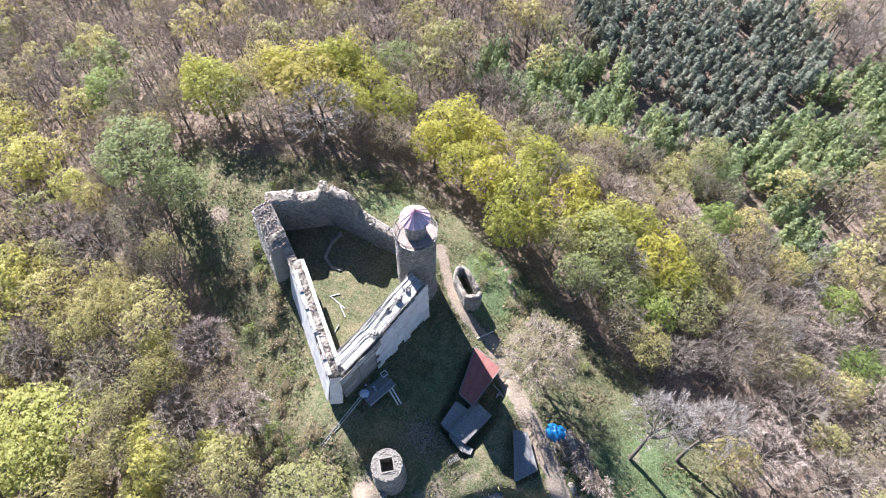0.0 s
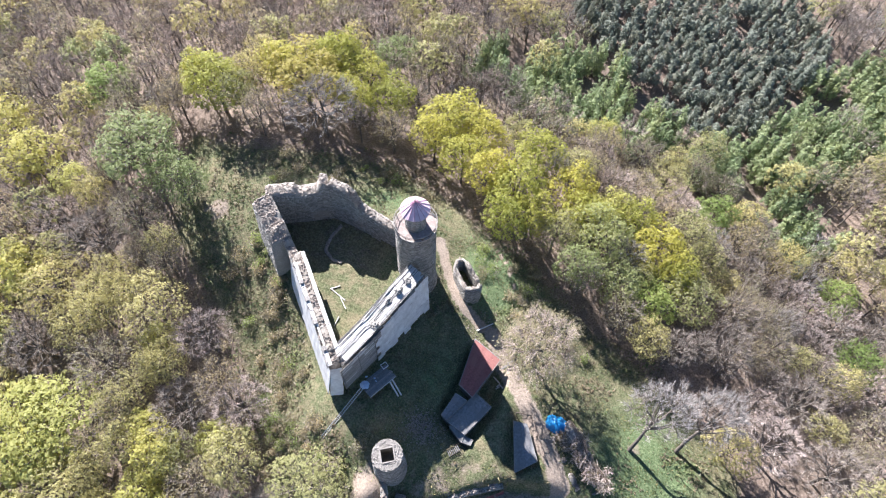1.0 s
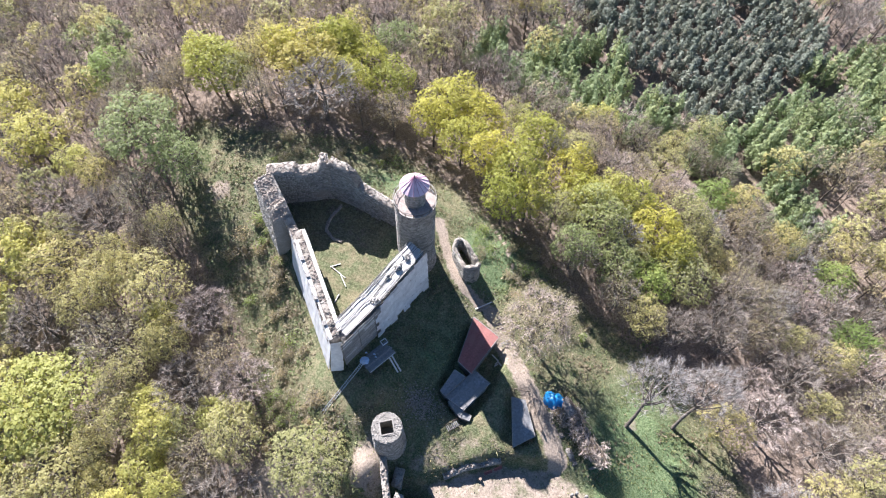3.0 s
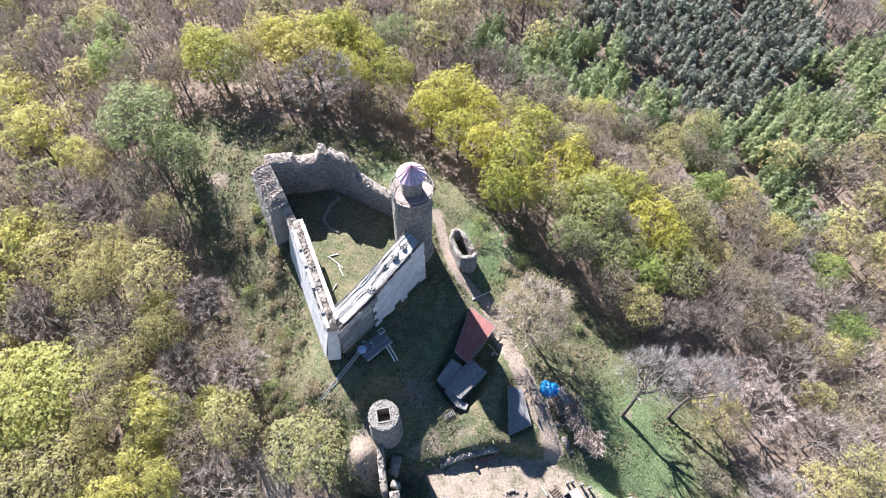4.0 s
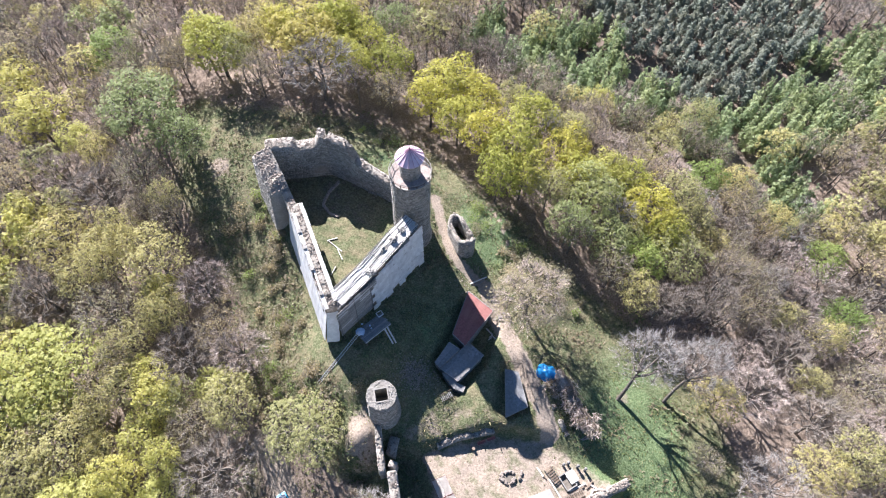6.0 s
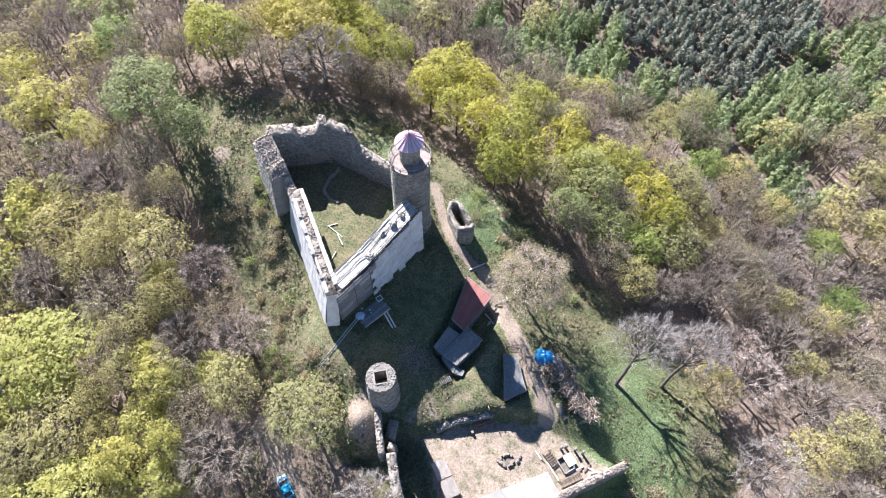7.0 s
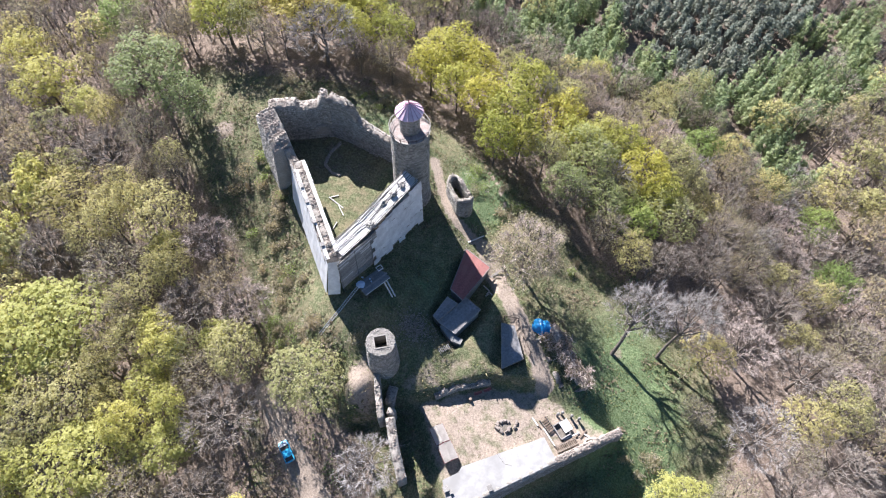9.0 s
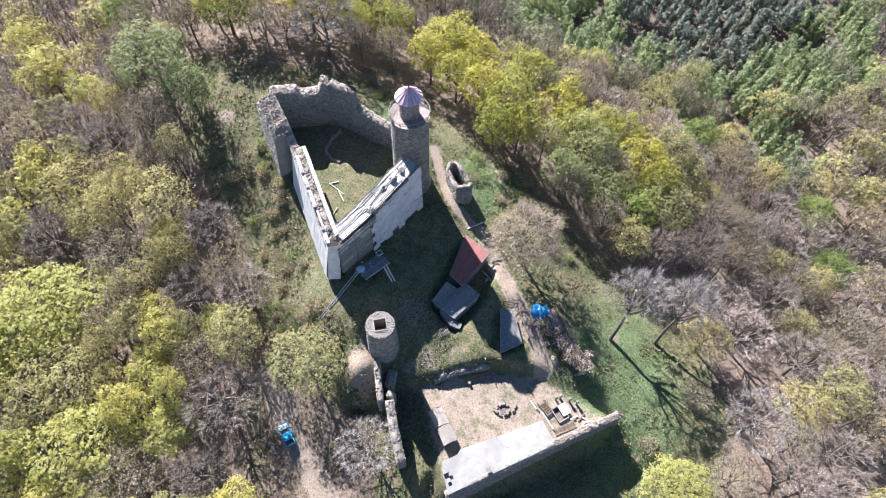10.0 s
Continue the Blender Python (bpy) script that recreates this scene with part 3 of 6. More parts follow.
# ---------------------------------------------------------------- sheeting and scaffold on the walls under repair
S_ORIGIN, S_ALONG, S_OUT = Vector((-15.45, 30.7, 0)), Vector((0.629, 0.777, 0)), Vector((0.777, -0.629, 0))
W_ORIGIN, W_ALONG, W_OUT = Vector((-15.75, 32.0, 0)), Vector((-0.427, 0.904, 0)), Vector((-0.904, -0.427, 0))


def cloth(parent, corner, along, up, out, wide, high, rng, sag=0.08, loose=0.12, mat=None, slit=0.0):
    """One hung sheet, rippled, with a sagging free lower edge."""
    nx, nz = 6, 4
    bm = bmesh.new()
    ph = rng.uniform(0, 6)
    rows = []
    lift = slit
    for back in (0.0, -0.03):
        grid = []
        for j in range(nz + 1):
            for i in range(nx + 1):
                u, v = i / nx, j / nz
                free = (1 - v) ** 2
                off = loose * (0.35 * math.sin(u * 7 + ph) * math.sin(v * 3 + ph) + free * (0.4 + 0.6 * math.sin(u * math.pi)))
                drop = free * (sag * (math.sin(u * 9 + ph * 2) + rng.uniform(-0.5, 0.5)) + lift * min(1.0, 4 * min(u, 1 - u)))
                grid.append(bm.verts.new(corner + along * (u * wide) + up * (v * high + drop) + out * (off + back)))
        rows.append(grid)
    for k, grid in enumerate(rows):
        for j in range(nz):
            for i in range(nx):
                a = j * (nx + 1) + i
                f = [grid[a], grid[a + 1], grid[a + nx + 2], grid[a + nx + 1]]
                bm.faces.new(f if k == 0 else f[::-1])
    return part("sheet", bm, mat or SHEET, parent, smooth=True)


def board(parent, a, b, wide=0.28, thick=0.05, mat=None, name="board"):
    bm = bmesh.new()
    beam(bm, a, b, wide, thick)
    return part(name, bm, mat or PLANK, parent)


def pole(parent, a, b, r=0.05, mat=None, name="pole"):
    bm = bmesh.new()
    bar(bm, a, b, r)
    return part(name, bm, mat or POLE, parent)


def south_top(s):
    return float(np.interp(s, (0, 7, 9, 11, 13, 15, 18, 21), (18.0, 18.3, 18.6, 19.3, 19.5, 20.2, 20.8, 21.3)))


def south_sheeting():
    rng = random.Random(5)
    ob = thing("wall_sheeting", pose(*S_ORIGIN), "overlapping white sheets hung over the courtyard-side curtain wall", "sheeting")
    inv = -S_ORIGIN
    low = lambda s: land_at(*(S_ORIGIN + S_ALONG * s + S_OUT * 0.5).xy) + 0.5 + 0.5 * math.sin(s * 2.1)
    k, pitch = 0, 1.45
    z = 21.4
    while z > 8.6:
        s = 6.9 + (0.85 if k % 2 else 0.0)
        while s < 20.2:
            w = min(rng.uniform(1.55, 1.85), 20.5 - s)
            top = min(z, south_top(s + w / 2) + rng.uniform(-0.15, 0.1))
            bottom = max(z - pitch - rng.uniform(-0.02, 0.03), low(s + w / 2))
            if top - bottom > 0.45 and w > 0.4:
                lean = 0.42 + 0.03 * (21 - z)
                corner = inv + S_ORIGIN + S_ALONG * s + S_OUT * lean + Vector((0, 0, bottom))
                cloth(ob, corner, S_ALONG, Vector((0, 0, 1)) - S_OUT * 0.03, S_OUT, w * 0.99, top - bottom, rng, 0.03, 0.16, slit=rng.choice((0.06, 0.14, 0.22, 0.3, 0.5)))
            s += w
        z -= pitch
        k += 1


def south_boards():
    """Weathered boards stacked along the west end of the south wall's outer scaffold."""
    rng = random.Random(8)
    ob = thing("scaffold_screen", pose(*S_ORIGIN), "screen of dark weathered boards on the wall's outer scaffold", "scaffold")
    z = 9.8
    while z < 18.2:
        s = -0.7
        end = 7.1 if z < 16.5 else 8.6
        while s < end:
            w = min(rng.uniform(2.2, 3.6), end - s)
            if w > 0.5 and rng.random() > 0.05:
                o = S_OUT * (0.55 + rng.uniform(-0.05, 0.05))
                a, b = S_ALONG * s + o, S_ALONG * (s + w - 0.05) + o
                bm = bmesh.new()
                tilt = S_OUT * 0.10
                vs = []
                for p in (a, b):
                    for q in (0.0, 0.05):
                        vs.append(bm.verts.new(p + S_OUT * q + Vector((0, 0, z + rng.uniform(-0.02, 0.02))) + tilt))
                        vs.append(bm.verts.new(p + S_OUT * q + Vector((0, 0, z + 0.30))))
                for f in ((0, 1, 5, 4), (2, 6, 7, 3), (1, 3, 7, 5), (0, 4, 6, 2), (0, 2, 3, 1), (4, 5, 7, 6)):
                    bm.faces.new([vs[i] for i in f])
                part("board", bm, PLANK if rng.random() < (0.5 if z > 16.2 else 0.12) else DARK_PLANK, ob)
            s += w
        z += 0.33
    for s in (-0.5, 3.2, 6.9):
        pole(ob, S_ALONG * s + S_OUT * 0.75 + Vector((0, 0, 7.5)), S_ALONG * s + S_OUT * 0.75 + Vector((0, 0, 19.0)))


def south_deck():
    rng = random.Random(9)
    ob = thing("wall_walk_deck", pose(*S_ORIGIN), "pale scaffold boards and tubes along the wall top", "scaffold")
    for k in range(10):
        o = -S_OUT * (0.05 + 0.325 * k)
        s = 1.2 + (0.4 if k > 5 else 0.0)
        while s < 19.6:
            w = min(rng.uniform(3.2, 4.2), 20.0 - s)
            if w > 0.6:
                za, zb = south_top(s) + 0.42, south_top(s + w) + 0.42
                board(ob, S_ALONG * s + o + Vector((0, 0, za + rng.uniform(0, 0.05))), S_ALONG * (s + w - 0.06) + o + Vector((0, 0, zb + rng.uniform(0, 0.05))), 0.31)
            s += w
    for o, h in ((0.15, 1.0), (0.15, 0.55), (-1.3, 0.62), (-1.75, 0.62), (-3.1, 1.0), (-3.1, 0.55), (-2.6, 0.58)):
        for a, b in ((0.2, 6.8), (6.8, 13.4), (13.4, 19.8)):
            pole(ob, S_ALONG * a + S_OUT * o + Vector((0, 0, south_top(a) + h)), S_ALONG * b + S_OUT * o + Vector((0, 0, south_top(b) + h)), 0.055, name="guard_rail")
    for o in (0.15, -3.1):
        for s in np.arange(1.0, 20.0, 2.1):
            p = S_ALONG * float(s) + S_OUT * o
            pole(ob, p + Vector((0, 0, south_top(s) - 1.0)), p + Vector((0, 0, south_top(s) + 1.1)), 0.05, name="upright")
    for s in np.arange(1.5, 19.5, 1.9):
        a, b = S_ALONG * float(s) + S_OUT * 0.3, S_ALONG * float(s) - S_OUT * 3.3
        pole(ob, a + Vector((0, 0, south_top(s) + 0.32)), b + Vector((0, 0, south_top(s) + 0.32)), 0.05, name="transom")
    np_rng = np.random.default_rng(4)
    for s, o, r, n in ((8.8, -0.7, 0.75, 26), (15.2, -1.5, 0.7, 24), (13.0, -1.7, 0.6, 18), (17.3, -1.6, 0.6, 18)):
        heap = thing("stone_heap", Matrix.Translation(S_ORIGIN + S_ALONG * s + S_OUT * o + Vector((0, 0, south_top(s) + 0.46))), "small heap of building stones on the scaffold deck", "stones", "stone heaps on the deck")
        pts = [np.array((q * math.cos(a), q * math.sin(a), 0.15 + 0.55 * (1 - q / r) * np_rng.uniform(0.3, 1))) for a, q in zip(np_rng.uniform(0, 6.3, n), r * np.sqrt(np_rng.uniform(0, 1, n)))]
        v, t = rubble_on(pts, np_rng, (0.25, 0.5))
        part_np("stones", v, t, [STONE], heap, "", "stuff")


def west_repairs():
    rng = random.Random(12)
    deck = thing("wall_edge_boards", pose(*W_ORIGIN), "pale boards laid along both edges of the rubble wall top", "scaffold")
    top = lambda s: float(np.interp(s, (0, 8, 20, 24), (18.25, 18.7, 19.15, 19.3)))
    for o0, n, end in ((-0.30, 2, 21.0), (1.55, 2, 19.5)):
        for k in range(n):
            s = 0.4 if o0 < 0 else -0.6
            while s < end:
                w = min(rng.uniform(2.6, 4.0), end - s)
                if w > 0.5 and not (o0 > 0 and rng.random() < 0.10):
                    o = W_OUT * (o0 + 0.33 * k + rng.uniform(-0.03, 0.03))
                    board(deck, W_ALONG * s + o + Vector((0, 0, top(s) + 0.35 + rng.uniform(0, 0.04))), W_ALONG * (s + w - 0.08) + o + Vector((0, 0, top(s + w) + 0.35)), 0.31)
                s += w
    for s in np.arange(0.0, 20.5, 2.05):
        p = W_ALONG * float(s)
        pole(deck, p + W_OUT * 3.2 + Vector((0, 0, 5.5)), p + W_OUT * 1.95 + Vector((0, 0, top(s) + 0.75)), name="upright")
        if int(s) % 2 == 0:
            pole(deck, p + W_OUT * 2.1 + Vector((0, 0, top(s) + 0.2)), p - W_OUT * 0.4 + Vector((0, 0, top(s) + 0.2)), name="transom")
    for s in (2.4, 7.3, 11.8, 15.2):
        bm = bmesh.new()
        c = W_ALONG * s + W_OUT * 1.75 + Vector((0, 0, top(s) + 0.5))
        box(bm, c, (0.55, 0.8, 0.35), 25, jitter=0.03)
        part("mortar_tub", bm, DARK_PLANK, deck, "dark mortar tub")
    hung = thing("wall_sheeting", pose(*W_ORIGIN), "white sheets hanging down the outer face of the west wall", "sheeting")
    s = -1.7
    while s < 19.4:
        w = rng.uniform(1.7, 2.3)
        z1 = top(max(s, 0)) + 0.3
        z0 = max(land_at(*(W_ORIGIN + W_ALONG * s + W_OUT * 4.0).xy) + 0.6, 9.3)
        n = 3
        for k in range(n):
            a = z0 + (z1 - z0) * k / n
            b = z0 + (z1 - z0) * (k + 1) / n + 0.08
            lean = 2.05 + 1.5 * (1 - (k / n)) + 0.04 * (n - k)
            up = (Vector((0, 0, b - a)) - W_OUT * (1.5 / n)) / (b - a)
            cloth(hung, W_ALONG * s + W_OUT * lean + Vector((0, 0, a)), W_ALONG, up, W_OUT, w * 1.03, b - a, rng, 0.05, 0.10)
        s += w
    corner = thing("wall_sheeting", pose(*S_ORIGIN), "white sheet wrapped round the wall corner", "sheeting")
    bl, br, tl, tr = Vector((-18.1, 28.8, 9.0)), Vector((-15.9, 29.1, 9.1)), Vector((-17.0, 30.0, 18.4)), Vector((-15.3, 30.6, 18.3))
    for k in range(3):
        a, b = bl.lerp(tl, k / 3), br.lerp(tr, k / 3)
        c = bl.lerp(tl, (k + 1) / 3)
        d = b - a
        cloth(corner, a - S_ORIGIN, d.normalized(), (c - a) / (c - a).length, Vector((0.35, -0.93, 0)), d.length, (c - a).length * 1.03, rng, 0.04, 0.10)


south_sheeting()
south_boards()
south_deck()
west_repairs()


# ---------------------------------------------------------------- work platform, ladder and yard odds
def work_platform():
    rng = random.Random(14)
    c = Vector((-10.1, 31.3, 0))
    yaw = 44.0
    ob = thing("work_platform", pose(c.x, c.y, 0, 0, 0, yaw), "grey plank work platform on scaffold legs beside the wall", "platform")
    for k in range(9):
        y = -1.3 + 0.32 * k
        bm = bmesh.new()
        beam(bm, (-2.7 + rng.uniform(-0.15, 0.15), y, 10.45 + rng.uniform(0, 0.03)), (2.7 + rng.uniform(-0.2, 0.3), y, 10.45 + rng.uniform(0, 0.03)), 0.30, 0.05)
        part("board", bm, GREY_ROOF if k % 3 else DARK_PLANK, ob)
    for x in (-2.4, 0, 2.4):
        for y in (-1.25, 1.2):
            pole(ob, (x, y, 6.5), (x, y, 10.4), 0.05, name="leg")
        pole(ob, (x, -1.45, 10.37), (x, 1.45, 10.37), 0.05, name="transom")
    bm = bmesh.new()
    beam(bm, (-2.75, -1.48, 10.5), (2.75, -1.48, 10.5), 0.10, 0.12)
    part("edge_rail", bm, PLANK, ob, "pale edge board")
    bundle = thing("sheet_bundle", pose(-12.2, 30.4, 10.5), "crumpled heap of pale blue plastic sheeting", "plastic sheet")
    bm = bmesh.new()
    bmesh.ops.create_icosphere(bm, subdivisions=3, radius=0.75)
    for v in bm.verts:
        k = 1 + 0.35 * noise.noise(v.co * 2.3) + 0.2 * noise.noise(v.co * 6)
        v.co = Vector((v.co.x * k * 1.1, v.co.y * k * 0.9, max(v.co.z, -0.2) * k * 0.55 + 0.1))
    part("sheet", bm, PALE_BLUE, bundle)
    fr = thing("window_frame", pose(-9.2, 34.0, 10.5, 0, 0, 40), "square white timber frame standing on the platform", "frame")
    for a, b in (((-0.5, 0.45, 0.1), (0.5, 0.45, 0.1)), ((-0.5, -0.45, 0.1), (0.5, -0.45, 0.1)), ((-0.5, -0.5, 0.1), (-0.5, 0.5, 0.1)), ((0.5, -0.5, 0.1), (0.5, 0.5, 0.1))):
        bm = bmesh.new()
        beam(bm, a, b, 0.14, 0.12)
        part("rail", bm, SHEET, fr)
    for k, (dx, dy) in enumerate(((0, 0), (0.5, 0.25))):
        lp = thing("leaning_plank", Matrix.Identity(4), "long pale plank leaning off the platform edge", "plank", "leaning planks")
        bm = bmesh.new()
        beam(bm, (-8.5 + dx, 31.9 + dy, 10.4), (-6.5 + dx, 29.4 + dy, land_at(-6.5 + dx, 29.4 + dy) + 0.1), 0.26, 0.05)
        part("plank", bm, PLANK, lp)
    for k in range(6):
        t = thing("tool_box", pose(-10.6 + rng.uniform(-1.6, 1.9), 31.4 + rng.uniform(-0.6, 0.8), 10.5, 0, 0, rng.uniform(0, 90)), "small pale box of building material on the platform", "box", "boxes on the platform")
        bm = bmesh.new()
        box(bm, (0, 0, 0.13), (rng.uniform(0.25, 0.5), rng.uniform(0.2, 0.35), 0.24), bevel=0.02)
        part("body", bm, PALE_BLUE if k % 2 else DARK_PLANK, t)
    a, b = Vector((-19.2, 22.6, land_at(-19.2, 22.6) + 0.1)), Vector((-12.3, 30.0, 11.2))
    lad = thing("ladder", Matrix.Translation(a), "long aluminium ladder leaning up to the platform", "ladder")
    d = b - a
    side = d.cross(Vector((0, 0, 1))).normalized() * 0.24
    for sgn in (-1, 1):
        bm = bmesh.new()
        beam(bm, side * sgn, d + side * sgn, 0.07, 0.10)
        part("stile", bm, ALUMINIUM, lad)
    for k in range(1, 30):
        bm = bmesh.new()
        bar(bm, d * (k / 30) - side, d * (k / 30) + side, 0.035)
        part("rung", bm, ALUMINIUM, lad)


PALE_BLUE = surface("pale_blue_plastic", (0.42, 0.55, 0.72), (0.66, 0.76, 0.88), 3.0, 0.8, 0.4, 0.4, 0.04)
ALUMINIUM = surface("aluminium", (0.55, 0.55, 0.56), (0.75, 0.75, 0.76), 6.0, 0.8, 0.4, 0.05, 0.01, metal=0.6)
work_platform()


def yard_things():
    for x, y, rz, l in ((-18.3, 45.6, -38, 3.6), (-17.2, 43.9, -62, 2.6), (-19.0, 47.0, 20, 1.9), (-17.9, 40.4, 70, 1.8)):
        ob = thing("timber", pose(x, y, land_at(x, y), 0, 0, rz), "pale loose timber lying on the yard grass", "timber", "timbers in the yard")
        bm = bmesh.new()
        beam(bm, (-l / 2, 0, 0.1), (l / 2, 0, 0.16), 0.16, 0.12)
        part("beam", bm, PLANK, ob)
    walls("low_kerb_wall", ((-19.3, 60.2), (-21.0, 57.4), (-21.6, 54.8), (-20.2, 53.0), (-18.4, 52.4)), 0.5, ((0, 14.15), (9, 14.05)), 13.4,
          "low curved footing of pale stones in the yard", 41, ragged=0.08, rubble=True, kind="", category="footing")
    # blind arch and breach in the ward walls
    arch = thing("blind_arch", pose(-23.1, 61.53, 15.1, 0, 0, 10.8), "shallow round arch of dressed stones in the north wall", "arch")
    n = 11
    for i in range(n):
        q = math.pi * (i + 0.5) / n
        bm = bmesh.new()
        box(bm, (1.35 * math.cos(q), -0.06, 1.2 + 1.25 * math.sin(q)), (0.42, 0.30, 0.36), 0, 0, -math.degrees(q), 0.02)
        part("voussoir", bm, PALE_STONE, arch)
    for sx in (-1.35, 1.35):
        for k in range(3):
            bm = bmesh.new()
            box(bm, (sx, -0.06, 0.2 + 0.42 * k), (0.40, 0.30, 0.40), jitter=0.02)
            part("jamb_stone", bm, PALE_STONE, arch)
    bm = bmesh.new()
    vs = [bm.verts.new((1.15 * math.cos(math.pi * i / 12), -0.09, 1.2 + 1.05 * math.sin(math.pi * i / 12))) for i in range(13)]
    vs += [bm.verts.new((-1.15, -0.09, 0)), bm.verts.new((1.15, -0.09, 0))]
    bm.faces.new(vs)
    part("recess", bm, MORTAR, arch, "darker stone infill")
    hole = thing("wall_breach", pose(-12.6, 57.75, 13.6, 0, 0, -27), "ragged breach in the north-east wall edged with pale stones", "breach")
    rng = random.Random(3)
    for i in range(12):
        q = 2 * math.pi * i / 12
        bm = bmesh.new()
        box(bm, (0.95 * math.cos(q), -0.05, 0.75 * math.sin(q)), (0.35, 0.25, 0.3), 0, 0, math.degrees(-q) + rng.uniform(-15, 15), 0.05)
        part("edge_stone", bm, PALE_STONE, hole)
    # no real opening: a flat dark face carries the hollow's shade in its colour
    bm = bmesh.new()
    bm.faces.new([bm.verts.new((0.85 * math.cos(2 * math.pi * i / 14), -0.1, 0.65 * math.sin(2 * math.pi * i / 14))) for i in range(14)])
    part("recess", bm, DARK_STONE, hole, "flat dark face painted as the hollow's shade")


# dark stone; on the breach its colour stands in for shade
DARK_STONE = surface("shaded_infill_stone", (0.10, 0.09, 0.075), (0.22, 0.19, 0.16), 5.0, 0.5, 0.95, 0.6, 0.06)
yard_things()
# ---------------------------------------------------------------- small round tower and gate wall
def small_tower():
    base = 1.5
    ob = thing("gate_tower", pose(-7.2, 18.4, base), "squat round stone tower with a square hole in its flat top", "tower")
    top = 13.6 - base
    rng = np.random.default_rng(21)

    def radius(v):
        return float(np.interp(v, (0, 4, top), (3.0, 2.75, 2.42)))
    # shaft with a real square well in it
    bm = bmesh.new()
    n, half, deep = 32, 1.08, 4.0
    rings = [[bm.verts.new((radius(z) * math.cos(2 * math.pi * i / n), radius(z) * math.sin(2 * math.pi * i / n), z)) for i in range(n)] for z in (0, 3, 6, 9, top)]
    for a, b in zip(rings, rings[1:]):
        for i in range(n):
            bm.faces.new((a[i], a[(i + 1) % n], b[(i + 1) % n], b[i]))
    sq = []
    turn = math.radians(14)
    for i in range(n):
        a = 2 * math.pi * i / n
        k = half / max(abs(math.cos(a - turn)), abs(math.sin(a - turn)))
        sq.append((k * math.cos(a), k * math.sin(a)))
    rim = [bm.verts.new((x, y, top)) for x, y in sq]
    pit = [bm.verts.new((x, y, top - deep)) for x, y in sq]
    for i in range(n):
        j = (i + 1) % n
        bm.faces.new((rings[-1][i], rings[-1][j], rim[j], rim[i]))
        bm.faces.new((rim[i], rim[j], pit[j], pit[i]))
    bm.faces.new(pit)
    part("shaft", bm, MORTAR, ob)
    v, t = blocks_on(lambda u, v: (np.array((radius(v) * math.cos(u / 2.6), radius(v) * math.sin(u / 2.6), v)), np.array((math.cos(u / 2.6), math.sin(u / 2.6), 0.0))),
                     2 * math.pi * 2.6, lambda u: top - 0.1, rng, (0.24, 0.36), (0.35, 0.75), 0.06)
    part_np("stonework", v, t, [STONE], ob, "grey rubble stonework", "stuff")
    # capping flags between rim and hole
    m = 18
    for i in range(m):
        a0, a1 = 2 * math.pi * i / m + 0.004, 2 * math.pi * (i + 1) / m - 0.004
        bm = bmesh.new()
        pts = []
        for a, outer in ((a0, 0), (a0, 1), (a1, 1), (a1, 0)):
            k = 2.5 + rng.uniform(-0.14, 0.08) if outer else (half + 0.03) / max(abs(math.cos(a - turn)), abs(math.sin(a - turn)))
            pts.append((k * math.cos(a), k * math.sin(a)))
        lift = rng.uniform(0.0, 0.07)
        hi = [bm.verts.new((x, y, top + lift)) for x, y in pts]
        lo = [bm.verts.new((x, y, top - 0.12)) for x, y in pts]
        bm.faces.new(hi)
        for k in range(4):
            bm.faces.new((lo[k], lo[(k + 1) % 4], hi[(k + 1) % 4], hi[k]))
        part("capping_flag", bm, PALE_STONE, ob, "pale stone capping flag")
    pts = []
    for _ in range(260):
        a = rng.uniform(0, 6.283)
        k = rng.uniform(1.25, 2.45)
        if k > 1.15 * half / max(abs(math.cos(a - turn)), abs(math.sin(a - turn))):
            pts.append(np.array((k * math.cos(a), k * math.sin(a), top + 0.06)))
    v, t = rubble_on(pts, rng, (0.08, 0.20))
    part_np("coping_rubble", v, t, [PALE_STONE], ob, "weathered stones bedded in the rim", "stuff")
    for i in range(4):
        q = turn + math.pi / 2 * i
        bm = bmesh.new()
        c, s = math.cos(q), math.sin(q)
        a, b = Vector((half * c - half * s, half * s + half * c, top + 0.12)), Vector((half * c + half * s, half * s - half * c, top + 0.12))
        beam(bm, a, b, 0.2, 0.16)
        part("curb_beam", bm, PALE_STONE, ob)


small_tower()
walls("wall_gate", ((-7.6, 15.8), (-7.0, 12.0), (-6.2, 8.4)), 1.05, ((0, 5.6), (4, 4.8), (7.6, 4.3)), -4.0,
      "narrow stone gate wall falling away from the small tower", 31, ragged=0.10)
walls("wall_gate_lower", ((-4.5, 8.8), (-3.3, 4.0), (-1.7, -0.8)), 1.5, ((0, 4.1), (5, 3.4), (10.2, 2.2)), -4.0,
      "lower length of the stone gate wall with a broken crest", 131, ragged=0.14)
walls("wall_gate_pier", ((-4.6, 9.0), (-5.9, 9.4)), 1.0, ((0, 4.0), (2, 4.0)), -2.5, "short stone pier across the gate passage", 32, ragged=0.1)
walls("wall_gate_stub", ((-4.4, 14.2), (-5.0, 11.4)), 1.6, ((0, 3.2), (3, 2.4)), -1.5, "stepped stone abutment behind the gate wall", 33, ragged=0.2)
walls("wall_bailey_south", ((5.0, -4.9), (21.0, 3.2), (35.0, 10.0)), 1.25, ((0, 0.9), (18, 1.0), (26, 1.1), (33.5, 0.7)), -9.0,
      "long stone retaining wall below the bailey with a rubble top", 34, batter=(0.0, 0.7), ragged=0.12, inner=False, loose_from=20.0)
